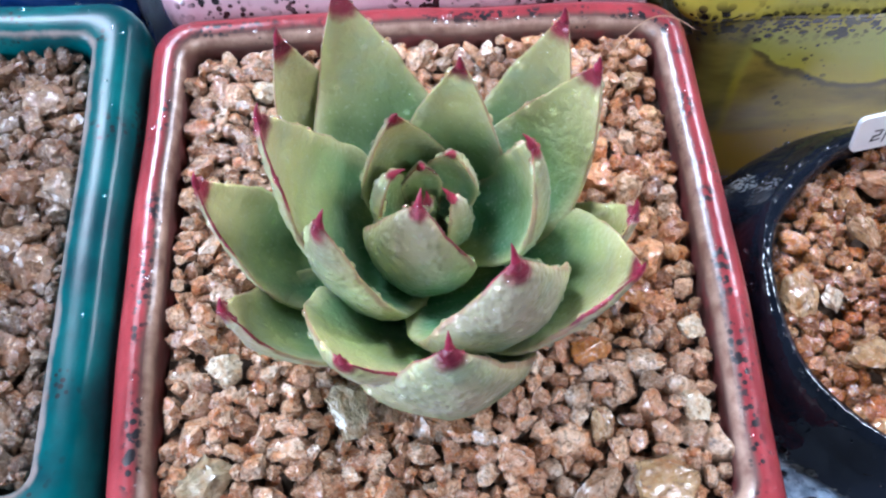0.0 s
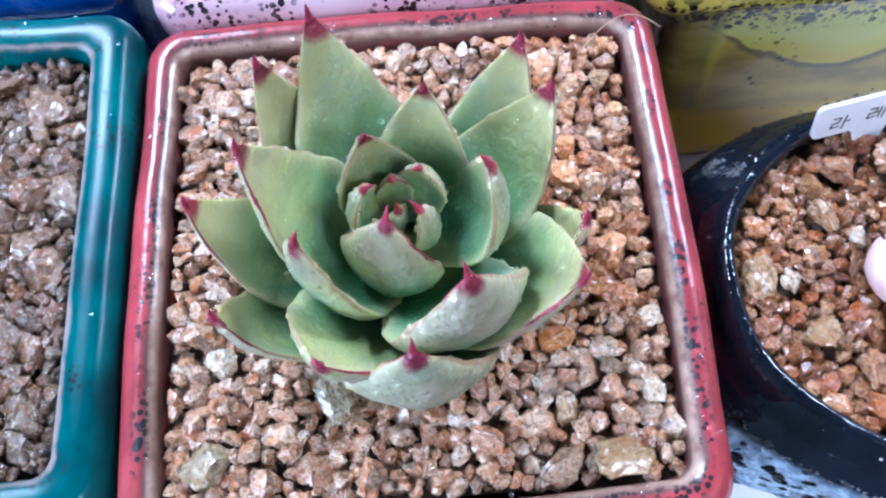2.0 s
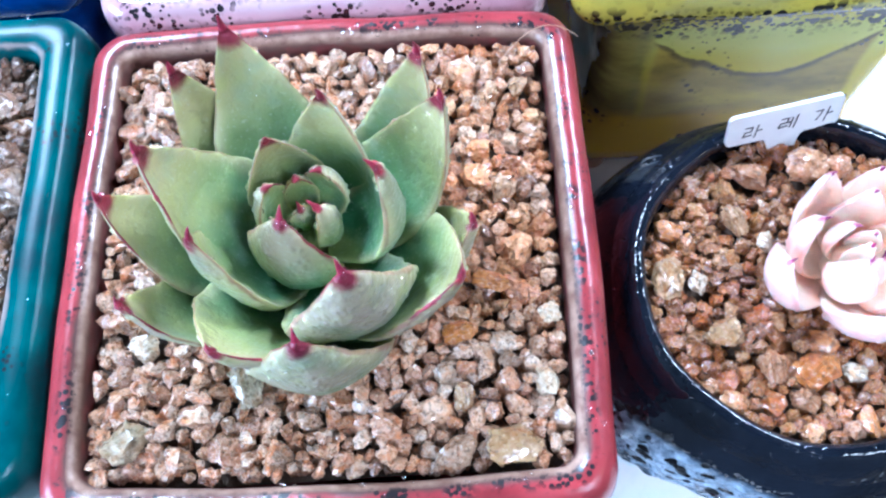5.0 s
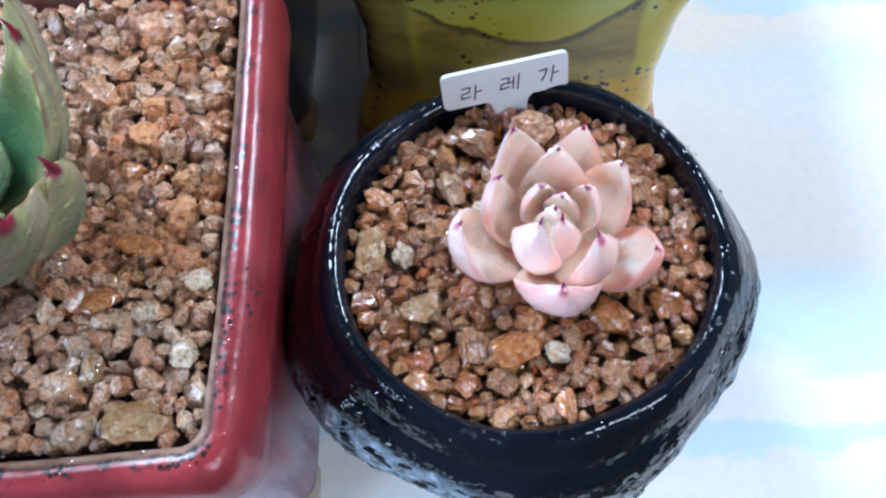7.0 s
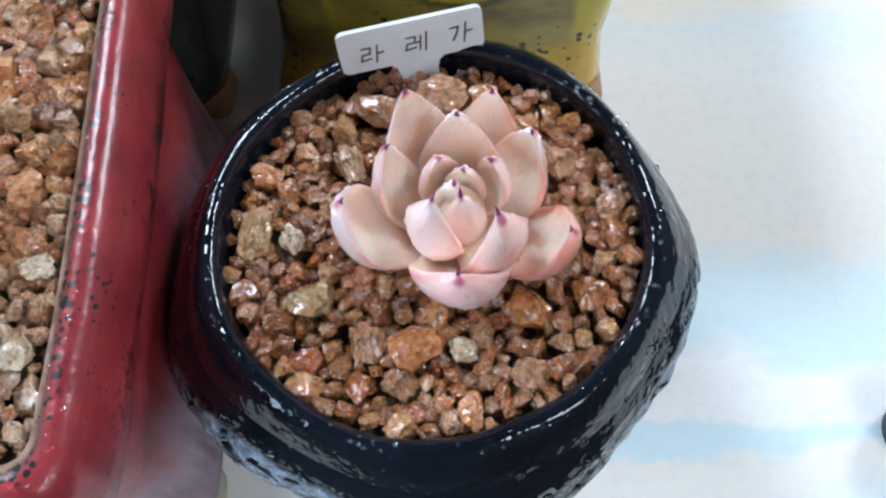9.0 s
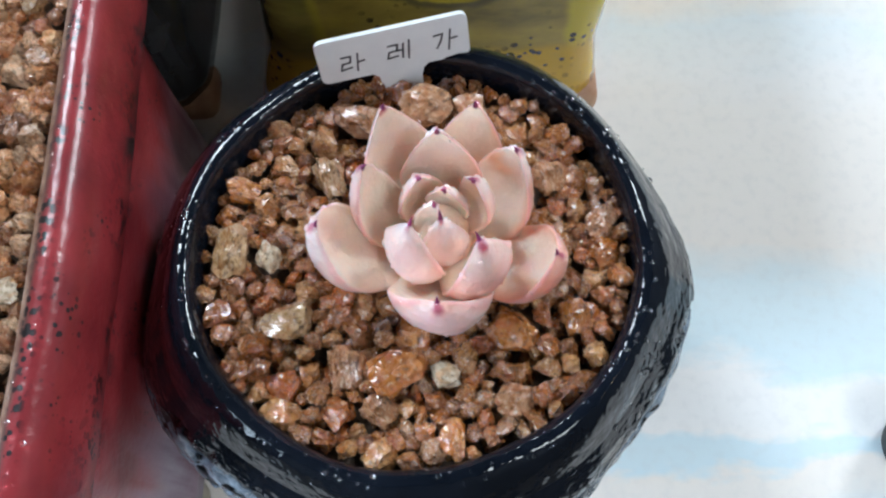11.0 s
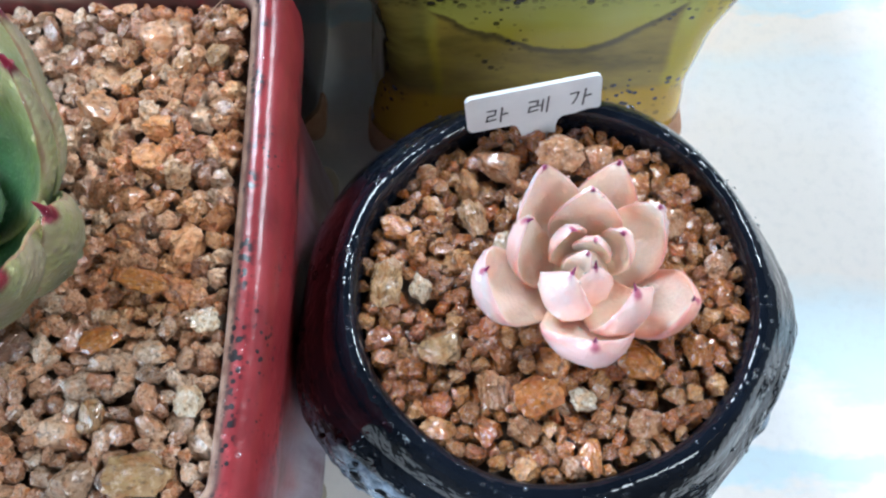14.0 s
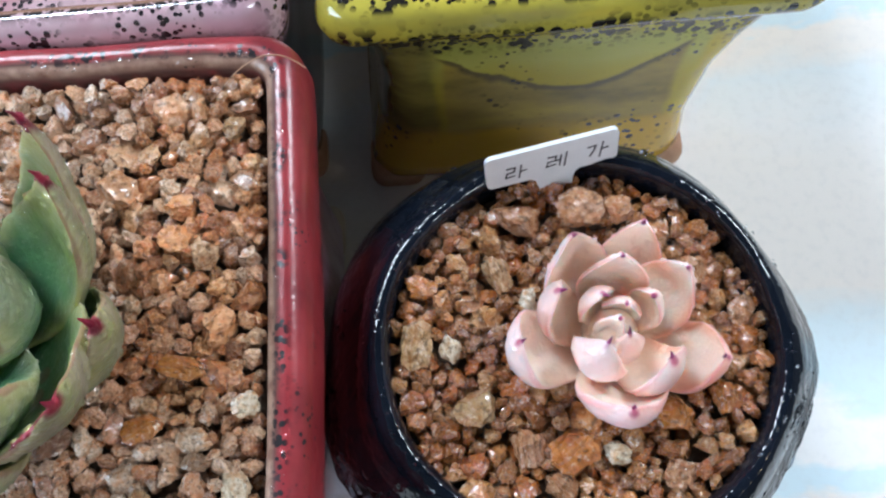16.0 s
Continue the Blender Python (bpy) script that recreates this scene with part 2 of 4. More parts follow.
def stone(name, stops, joined=False, wet=0.85, tone=(0.70, 0.49, 0.27), orange=False):
    """Wet granite grit: its tint by the piece, mottled with grains."""
    m = Mat(name, 0.4, 0.5, 0.0)
    if joined:
        geo = m.t.nodes.new("ShaderNodeNewGeometry")
        pick = geo.outputs["Random Per Island"]
    else:
        pick = m.t.nodes.new("ShaderNodeObjectInfo").outputs["Random"]
    # single stones are unit meshes scaled to about a sixth
    k = 1.0 if joined else 0.16
    tint = m.mix(1.0, m.ramp(pick, stops), tone, "MULTIPLY")
    four = m.t.nodes.new("ShaderNodeTexNoise")
    four.noise_dimensions = "4D"
    m.put(four, "Vector", m.co), m.put(four, "W", m.math("MULTIPLY", pick, 40.0))
    four.inputs["Scale"].default_value, four.inputs["Detail"].default_value = 1300 * k, 4
    grain = four.outputs["Fac"]
    col = m.mix(m.span(grain, 0.34, 0.62, 0.0, 0.75), m.mix(1.0, tint, (0.66, 0.54, 0.44), "MULTIPLY"), tint)
    col = m.mix(m.span(m.noise(2300 * k, 3), 0.55, 0.68, 0.0, 0.42), col, (0.82, 0.62, 0.42))
    col = m.mix(m.span(m.noise(1900 * k, 2, co=m.mapped(loc=(0.7, 0.2, 0.4))), 0.55, 0.67, 0.0, 0.65), col, (0.09, 0.055, 0.03))
    rusty = m.span(m.noise(480 * k, 3, co=m.mapped(loc=(0.2, 0.5, 0.1))), 0.50, 0.68, 0.0, 0.6)
    col = m.mix(rusty, col, m.mix(1.0, tint, (0.90, 0.46, 0.16), "MULTIPLY"))
    if orange:
        # iron-stained grit lies at the back and along the side of the pot
        if joined:
            place = m.co
        else:
            place = m.t.nodes.new("ShaderNodeObjectInfo").outputs["Location"]
        axes = m.t.nodes.new("ShaderNodeSeparateXYZ")
        m.put(axes, 0, place)
        patchy = m.span(m.noise(160, 2, co=place), 0.34, 0.58, 0.15, 0.8)
        stain = m.math("MULTIPLY", m.math("MULTIPLY", m.span(axes.outputs[0], -0.020, -0.004), m.span(axes.outputs[1], 0.012, 0.024)), patchy)
        col = m.mix(stain, col, m.mix(1.0, col, (0.98, 0.70, 0.36), "MULTIPLY"))
    m.set("Base Color", col)
    m.set("Roughness", m.span(m.noise(900 * k, 2), 0.35, 0.65, 0.12, 0.45))
    m.set("Coat Weight", wet)
    m.set("Coat Roughness", 0.06)
    m.bump(m.math("ADD", grain, m.math("MULTIPLY", m.noise(2600 * k, 3), 0.6)), 0.9, 0.0009)
    film = m.t.nodes.new("ShaderNodeBump")
    m.put(film, "Height", grain), m.put(film, "Strength", 0.5), m.put(film, "Distance", 0.0006)
    m.set("Coat Normal", film.outputs[0])
    m.set("Coat IOR", 1.7)
    return m.m


def leaf_green():
    m = Mat("green_leaf_skin", 0.40, 0.4, 0.12)
    s, e, u = m.attr("along"), m.attr("edge"), m.attr("under")
    fuzz = m.math("MULTIPLY", m.math("SUBTRACT", m.noise(260, 4), 0.5), 0.5)
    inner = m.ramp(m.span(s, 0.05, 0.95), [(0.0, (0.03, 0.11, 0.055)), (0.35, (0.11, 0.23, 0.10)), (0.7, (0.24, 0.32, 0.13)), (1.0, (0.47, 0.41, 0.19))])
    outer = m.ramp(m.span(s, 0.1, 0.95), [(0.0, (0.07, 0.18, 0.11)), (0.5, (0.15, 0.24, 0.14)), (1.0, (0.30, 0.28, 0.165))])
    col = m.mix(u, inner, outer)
    col = m.mix(m.span(m.math("ADD", e, m.math("MULTIPLY", fuzz, 0.6)), 0.40, 1.0, 0.0, 0.62), col, (0.56, 0.49, 0.27))
    col = m.mix(m.span(m.noise(140, 4), 0.48, 0.70, 0.0, 0.4), col, (0.27, 0.38, 0.26))
    col = m.mix(m.span(m.noise(75, 4, co=m.mapped(loc=(0.3, 0.6, 0.2))), 0.47, 0.66, 0.0, 0.5), col, (0.40, 0.41, 0.14))
    col = m.mix(m.math("MULTIPLY", m.math("MULTIPLY", u, m.span(s, 0.40, 0.8)), m.span(m.noise(120, 4, co=m.mapped(loc=(0.9, 0.1, 0.5))), 0.42, 0.62, 0.0, 0.55)), col, (0.46, 0.37, 0.27))
    col = m.mix(m.span(m.noise(1700, 2), 0.60, 0.72, 0.0, 0.30), col, (0.50, 0.56, 0.42))
    streak = m.span(m.math("ADD", m.attr("streak"), m.math("MULTIPLY", fuzz, 0.5)), 0.42, 0.62)
    red = m.span(m.math("SUBTRACT", m.math("ADD", s, m.math("MULTIPLY", fuzz, 0.16)), m.math("MULTIPLY", m.math("ADD", e, u), 0.02)), 0.90, 0.945)
    rim = m.math("MULTIPLY", m.span(m.math("ADD", e, m.math("MULTIPLY", fuzz, 0.35)), 0.90, 0.985), m.span(m.math("ADD", s, m.math("MULTIPLY", fuzz, 0.6)), 0.50, 0.70))
    freckle = m.math("MULTIPLY", speckles(m, 210, 0.34, 0.36, 6.0), 0.85)
    col = m.mix(m.math("MAXIMUM", m.math("MAXIMUM", red, m.math("MULTIPLY", rim, 0.5)), m.math("MAXIMUM", freckle, streak)), col, m.ramp(m.noise(300, 3), [(0.3, (0.11, 0.006, 0.022)), (0.7, (0.30, 0.03, 0.055))]))
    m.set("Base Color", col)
    m.set("Subsurface Weight", 0.45)
    m.set("Subsurface Radius", (0.4, 0.5, 0.2))
    m.set("Subsurface Scale", 0.002)
    pearl = m.math("MULTIPLY", m.span(m.voronoi(850), 0.65, 0.05), m.math("ADD", m.math("MULTIPLY", u, 0.9), 0.12))
    m.bump(m.math("ADD", m.math("ADD", m.math("MULTIPLY", m.noise(1300, 2), 0.35), m.noise(330, 3)), m.math("MULTIPLY", pearl, 0.35)), 0.5, 0.0010)
    return m.m


def leaf_pink():
    m = Mat("pink_leaf_skin", 0.36, 0.4, 0.25)
    s, e, u = m.attr("along"), m.attr("edge"), m.attr("under")
    fuzz = m.math("MULTIPLY", m.math("SUBTRACT", m.noise(260, 4), 0.5), 0.5)
    inner = m.ramp(m.span(s, 0.0, 1.0), [(0.0, (0.92, 0.68, 0.52)), (0.5, (0.93, 0.76, 0.63)), (1.0, (0.92, 0.71, 0.61))])
    outer = m.ramp(m.span(s, 0.0, 1.0), [(0.0, (0.89, 0.56, 0.46)), (0.5, (0.89, 0.65, 0.60)), (1.0, (0.88, 0.59, 0.56))])
    col = m.mix(u, inner, outer)
    col = m.mix(m.span(m.math("ADD", e, fuzz), 0.6, 1.1, 0.0, 0.6), col, (0.72, 0.40, 0.30))
    col = m.mix(m.span(m.noise(110, 4), 0.48, 0.66, 0.0, 0.4), col, (0.90, 0.75, 0.66))
    blush = m.span(m.noise(55, 4, co=m.mapped(loc=(0.3, 0.8, 0.1))), 0.46, 0.62, 0.0, 0.75)
    col = m.mix(m.math("MULTIPLY", blush, m.span(m.math("ADD", u, e), 0.2, 0.9)), col, (0.80, 0.36, 0.24))
    line = m.math("MULTIPLY", m.span(m.math("ADD", e, m.math("MULTIPLY", fuzz, 0.25)), 0.82, 0.98), m.span(s, 0.3, 0.7))
    col = m.mix(m.math("MULTIPLY", line, 0.6), col, (0.78, 0.34, 0.36))
    cool = m.span(m.math("SUBTRACT", m.xyz(2), m.math("MULTIPLY", fuzz, 0.006)), 0.066, 0.073)
    col = m.mix(m.math("MULTIPLY", cool, m.span(m.noise(90, 3, co=m.mapped(loc=(0.5, 0.2, 0.7))), 0.38, 0.62, 0.05, 0.4)), col, (0.84, 0.72, 0.75))
    tip = m.span(m.math("SUBTRACT", m.math("ADD", s, m.math("MULTIPLY", fuzz, 0.25)), m.math("MULTIPLY", e, 0.05)), 0.935, 0.985)
    col = m.mix(m.math("MULTIPLY", tip, 0.85), col, (0.40, 0.06, 0.14))
    freckle = m.math("MULTIPLY", speckles(m, 360, 0.26, 0.34, 6.0), 0.45)
    col = m.mix(freckle, col, (0.45, 0.10, 0.20))
    m.set("Base Color", col)
    m.set("Subsurface Weight", 0.75)
    m.set("Subsurface Radius", (0.8, 0.5, 0.4))
    m.set("Subsurface Scale", 0.004)
    m.bump(m.math("ADD", m.math("MULTIPLY", m.noise(1000, 2), 0.5), m.noise(220, 3)), 0.55, 0.0010, True)
    return m.m


def spine(name, dark, light):
    m = Mat(name, 0.35, 0.4)
    m.set("Base Color", m.ramp(m.noise(700, 3), [(0.3, dark), (0.7, light)]))
    return m.m


def water():
    m = Mat("water", 0.02, 0.5)
    m.set("Base Color", (1, 1, 1, 1))
    m.set("Transmission Weight", 1.0)
    m.set("IOR", 1.33)
    return m.m


def tabletop_paint():
    m = Mat("pale_banded_table", 0.6, 0.16, 0.0)
    # soft painted bands of cream, white and pale blue, drifting and tapering along the table
    sway = m.math("MULTIPLY", m.math("SUBTRACT", m.noise(14, 2, 0.5, co=m.mapped((1, 1.6, 1), (0.02, 0.3, 0))), 0.5), 0.040)
    fray = m.math("MULTIPLY", m.math("SUBTRACT", m.noise(70, 3, 0.6, co=m.mapped((1, 2.2, 1))), 0.5), 0.012)
    y = m.math("ADD", m.math("ADD", m.xyz(1), sway), fray)
    band = m.math("FRACT", m.math("DIVIDE", m.math("ADD", y, 0.55), 0.11))
    cream, white, blue = (0.90, 0.84, 0.78), (0.90, 0.88, 0.86), (0.71, 0.82, 0.86)
    col = m.ramp(band, [(0.0, cream), (0.05, cream), (0.075, blue), (0.11, blue), (0.13, white), (0.20, white), (0.24, blue), (0.36, (0.75, 0.84, 0.87)), (0.47, cream), (0.70, (0.91, 0.86, 0.81)), (0.80, white), (0.92, (0.82, 0.86, 0.87)), (1.0, cream)])
    col = m.mix(m.span(m.noise(420, 3), 0.45, 0.7, 0.0, 0.12), col, (0.60, 0.60, 0.60))
    m.set("Base Color", col)
    m.bump(m.noise(300, 3), 0.05, 0.0004)
    return m.m


def plain(name, base, other, rough=0.6, scale=40, bump=0.15):
    m = Mat(name, rough, 0.4)
    m.set("Base Color", m.ramp(m.noise(scale, 4), [(0.3, base), (0.7, other)]))
    m.bump(m.noise(scale * 6, 4), bump, 0.0006)
    return m.m


RED, YELLOW, PINK, BLACK = glaze_red(), glaze_yellow(), glaze_pink(), glaze_black()
TEAL = glaze_plain("teal_glaze", (0.003, 0.030, 0.038), (0.004, 0.075, 0.080), (0.012, 0.12, 0.12), 0.28, 0.0, 0.22)
CHARCOAL = glaze_plain("charcoal_glaze", (0.012, 0.012, 0.013), (0.028, 0.028, 0.03), (0.05, 0.05, 0.052))
COBALT = glaze_plain("cobalt_glaze", (0.01, 0.03, 0.16), (0.02, 0.07, 0.32), (0.10, 0.20, 0.50))
GRIT = [(0.0, (0.24, 0.14, 0.09)), (0.14, (0.68, 0.43, 0.29)), (0.28, (0.42, 0.26, 0.17)), (0.42, (0.84, 0.63, 0.46)), (0.55, (0.62, 0.33, 0.17)), (0.66, (0.88, 0.71, 0.56)), (0.78, (0.38, 0.28, 0.20)), (0.9, (0.93, 0.85, 0.75)), (1.0, (0.70, 0.34, 0.12))]
BROWN_GRIT = [(0.0, (0.24, 0.11, 0.045)), (0.15, (0.74, 0.38, 0.12)), (0.3, (0.42, 0.23, 0.10)), (0.45, (0.86, 0.58, 0.31)), (0.6, (0.72, 0.29, 0.05)), (0.72, (0.60, 0.40, 0.20)), (0.85, (0.90, 0.70, 0.48)), (1.0, (0.40, 0.25, 0.14))]
PINKISH = (0.97, 0.85, 0.74)
STONE_A, STONE_B = stone("tan_grit", GRIT, tone=PINKISH, orange=True), stone("brown_wet_grit", BROWN_GRIT, wet=1.0)
# GRIT at a third of its brightness: the teal pot's dimness painted into the stones
SHADED_GRIT = [(p, tuple(c * 0.32 for c in col)) for p, col in GRIT]
STONE_C, FILL_C = stone("shaded_grit", SHADED_GRIT, wet=0.4, tone=PINKISH), stone("shaded_grit_fill", SHADED_GRIT, True, wet=0.4, tone=PINKISH)
FILL_A, FILL_B = stone("tan_grit_fill", GRIT, True, tone=PINKISH, orange=True), stone("brown_grit_fill", BROWN_GRIT, True, wet=1.0)
RUST = stone("rust_stone", [(0.0, (0.62, 0.24, 0.04)), (1.0, (0.70, 0.32, 0.07))], wet=1.0, tone=(0.82, 0.76, 0.64))
PALE = stone("pale_stone", [(0.0, (0.86, 0.78, 0.67)), (1.0, (0.88, 0.82, 0.72))], tone=(0.82, 0.76, 0.64))
BEIGE = stone("beige_stone", [(0.0, (0.58, 0.41, 0.22)), (1.0, (0.64, 0.44, 0.26))], tone=(0.82, 0.76, 0.64))
REDDISH = stone("reddish_stone", [(0.0, (0.56, 0.31, 0.18)), (1.0, (0.68, 0.40, 0.24))], tone=(0.82, 0.76, 0.64))
GREY = stone("grey_stone", [(0.0, (0.50, 0.46, 0.34)), (1.0, (0.58, 0.52, 0.40))], tone=(0.82, 0.76, 0.64))
SOIL = plain("dark_soil", (0.04, 0.024, 0.014), (0.10, 0.06, 0.035), 0.8, 400, 0.6)
LEAF_GREEN, LEAF_PINK, WATER = leaf_green(), leaf_pink(), water()
SPINE_RED = spine("dark_red_spine", (0.14, 0.006, 0.025), (0.34, 0.025, 0.06))
SPINE_PURPLE = spine("purple_spine", (0.13, 0.01, 0.06), (0.34, 0.04, 0.15))
CLAY = plain("bare_clay", (0.36, 0.19, 0.11), (0.52, 0.34, 0.22), 0.7, 200)
CREAM_CLAY = plain("cream_clay", (0.50, 0.42, 0.30), (0.62, 0.54, 0.42), 0.5, 200)
TABLE = tabletop_paint()
WALL = plain("wall_paint", (0.11, 0.11, 0.115), (0.14, 0.14, 0.145), 0.7, 8)
FLOOR = plain("floor_vinyl", (0.10, 0.085, 0.07), (0.14, 0.12, 0.10), 0.5, 5)
METAL = plain("painted_metal", (0.5, 0.5, 0.5), (0.56, 0.56, 0.56), 0.4, 30)
TAG = plain("white_plastic", (0.76, 0.77, 0.78), (0.82, 0.83, 0.83), 0.35, 300, 0.1)
INK = plain("black_ink", (0.03, 0.03, 0.035), (0.10, 0.10, 0.11), 0.5, 300, 0.05)
RUBBER = plain("black_plastic", (0.010, 0.010, 0.012), (0.02, 0.02, 0.022), 0.35, 200, 0.1)
GLOW = bpy.data.materials.new("lit_diffuser")
GLOW.use_nodes = True
GLOW.node_tree.nodes["Principled BSDF"].inputs["Emission Color"].default_value = (1, 0.97, 0.93, 1)
GLOW.node_tree.nodes["Principled BSDF"].inputs["Emission Strength"].default_value = 6.0


# ---------------------------------------------------------------- mesh helpers (coordinates in centimetres, z = 0 on the table)
def finish(name, bm, material, smooth=True):
    bmesh.ops.scale(bm, vec=(CM, CM, CM), verts=bm.verts)
    me = bpy.data.meshes.new(name)
    bm.to_mesh(me)
    bm.free()
    me.materials.append(material)
    if smooth:
        me.polygons.foreach_set("use_smooth", [True] * len(me.polygons))
    return me


def part(name, bm, material, parent, label="", smooth=True):
    ob = new(name, finish(name, bm, material, smooth))
    ob.parent = parent
    return tagged(ob, label)


def thing(name, label, category, at=(0, 0, 0), group="", kind=""):
    ob = new(name)
    ob.empty_display_size = 0.01
    ob.location = [c * CM for c in at]
    return tagged(ob, label, category, group, kind)


def solid(name, bm, material, label, category, kind="", smooth=False):
    return tagged(new(name, finish(name, bm, material, smooth)), label, category, "", kind)


def box(bm, x0, x1, y0, y1, z0, z1, bevel=0.0, seg=2):
    made = bmesh.ops.create_cube(bm, size=1)["verts"]
    bmesh.ops.transform(bm, matrix=Matrix.Translation(((x0 + x1) / 2, (y0 + y1) / 2, (z0 + z1) / 2)) @ Matrix.Diagonal((x1 - x0, y1 - y0, z1 - z0, 1)), verts=made)
    if bevel:
        edges = list({e for v in made for e in v.link_edges})
        bmesh.ops.bevel(bm, geom=edges, offset=bevel, segments=seg, affect="EDGES", profile=0.5)
    return bm


def square_loop(hx, hy, r, bow=0.0, n=8, m=14):
    """A rounded rectangle, its sides bowed out a little."""
    pts = []
    for cx, cy, a0 in ((1, 1, 0), (-1, 1, 90), (-1, -1, 180), (1, -1, 270)):
        for k in range(n + 1):
            a = radians(a0 + 90 * k / n)
            pts.append((cx * (hx - r) + r * math.cos(a), cy * (hy - r) + r * math.sin(a)))
        nx, ny = {0: (-1, 1), 90: (-1, -1), 180: (1, -1), 270: (1, 1)}[a0]
        b = (nx * (hx - r) + (r * math.cos(radians(a0 + 90))), ny * (hy - r) + r * math.sin(radians(a0 + 90)))
        a = pts[-1]
        for k in range(1, m):
            f = k / m
            pts.append((a[0] + (b[0] - a[0]) * f, a[1] + (b[1] - a[1]) * f))
    out = []
    for x, y in pts:
        x2 = x + math.copysign(bow, x) * (1 - (y / hy) ** 2) * (abs(x) / hx) ** 6
        y2 = y + math.copysign(bow, y) * (1 - (x / hx) ** 2) * (abs(y) / hy) ** 6
        out.append((x2, y2))
    return out


def round_loop(rx, ry, n=72, lobe=0.0, lobes=5, phase=0.0):
    return [((rx + lobe * math.cos(lobes * a + phase)) * math.cos(a), (ry + lobe * math.cos(lobes * a + phase)) * math.sin(a)) for a in (2 * math.pi * k / n for k in range(n))]


def loft(rings, close_first=True, close_last=False, wobble=0.0, seed=0.0):
    """rings: (z, loop, worn, specked). Skins them into one sheet."""
    bm = bmesh.new()
    worn, specked = bm.verts.layers.float.new("worn"), bm.verts.layers.float.new("specked")
    rows = []
    for z, loop, w, s in rings:
        row = []
        for x, y in loop:
            p = Vector((x, y, z))
            if wobble:
                p += wobble * noise.noise_vector(p * 0.55 + Vector((seed, seed, 0)))
            v = bm.verts.new(p)
            v[worn], v[specked] = w, s
            row.append(v)
        rows.append(row)
    for a, b in zip(rows, rows[1:]):
        for k in range(len(a)):
            bm.faces.new((a[k - 1], a[k], b[k], b[k - 1]))
    if close_first:
        bm.faces.new(rows[0][::-1])
    if close_last:
        bm.faces.new(rows[-1])
    bmesh.ops.recalc_face_normals(bm, faces=bm.faces)
    return bm


def droplets(name, parent, spots, seed):
    """Drops of water: flattened half balls at (place, normal, radius), joined."""
    rng = random.Random(seed)
    verts, faces = [], []
    base = bmesh.new()
    bmesh.ops.create_icosphere(base, subdivisions=2, radius=1)
    unit = [v.co.copy() for v in base.verts]
    tris = [[v.index for v in f.verts] for f in base.faces]
    base.free()
    for place, normal, r in spots:
        q = Vector(normal).to_track_quat("Z", "Y").to_matrix()
        k = len(verts)
        sx, sy = rng.uniform(0.8, 1.25), rng.uniform(0.8, 1.25)
        for u in unit:
            p = Vector(place) + q @ Vector((u.x * r * sx, u.y * r * sy, u.z * r * 0.7))
            verts.append(p * CM)
        faces += [[i + k for i in f] for f in tris]
    me = bpy.data.meshes.new(name)
    me.from_pydata(verts, [], faces)
    me.polygons.foreach_set("use_smooth", [True] * len(me.polygons))
    me.materials.append(WATER)
    ob = new(name, me)
    ob.parent = parent
    ob.visible_shadow = False
    return tagged(ob, "clear water droplets", kind="stuff")


# ---------------------------------------------------------------- room and table
def slab(name, x0, x1, y0, y1, z0, z1, mat, label, cat):
    return solid(name, box(bmesh.new(), x0, x1, y0, y1, z0, z1), mat, label, cat, "structure")


slab("floor", -220, 220, -180, 220, -80, -75, FLOOR, "worn brown vinyl floor of a plant room", "floor")
slab("ceiling", -220, 220, -180, 220, 175, 185, WALL, "plain dark grey painted ceiling with light panels", "ceiling")
slab("wall_north", -220, 220, 220, 230, -80, 185, WALL, "plain dark grey painted wall", "wall")
slab("wall_south", -220, 220, -190, -180, -80, 185, WALL, "plain dark grey painted wall", "wall")
slab("wall_east", 220, 230, -190, 230, -80, 185, WALL, "plain dark grey painted wall", "wall")
wb = bmesh.new()
for y0, y1, z0, z1 in ((-190, -155, -80, 185), (5, 230, -80, 185), (-155, 5, -80, 18), (-155, 5, 152, 185)):
    box(wb, -230, -220, y0, y1, z0, z1)
solid("wall_west", wb, WALL, "dark grey painted wall with a wide window opening", "wall", "structure")

table = thing("table", "white table with soft cream and pale blue painted bands", "table", (0, 0, 0))
part("tabletop", box(bmesh.new(), -60, 26, -7, 60, -3, 0, 0.4), TABLE, table, "white top with pale blue bands")
for lx in (-56, 22):
    for ly in (-3, 56):
        part("leg", box(bmesh.new(), lx - 2, lx + 2, ly - 2, ly + 2, -75, -3, 0.2), METAL, table)


def ceiling_panel(x, y):
    t = thing("ceiling_light", "unseen square white lit ceiling panel, added for overhead fill", "ceiling light", (x, y, 165), "ceiling light panels")
    b = bmesh.new()
    for a in ((-32, 32, -32, -30), (-32, 32, 30, 32), (-32, -30, -30, 30), (30, 32, -30, 30)):
        box(b, *a, -1, 10)
    part("frame", b, METAL, t, smooth=False)
    part("diffuser", box(bmesh.new(), -30, 30, -30, 30, 0.5, 1.5), GLOW, t, "glowing white diffuser", False)


ceiling_panel(105, -120)
ceiling_panel(-85, 115)
ceiling_panel(150, 120)


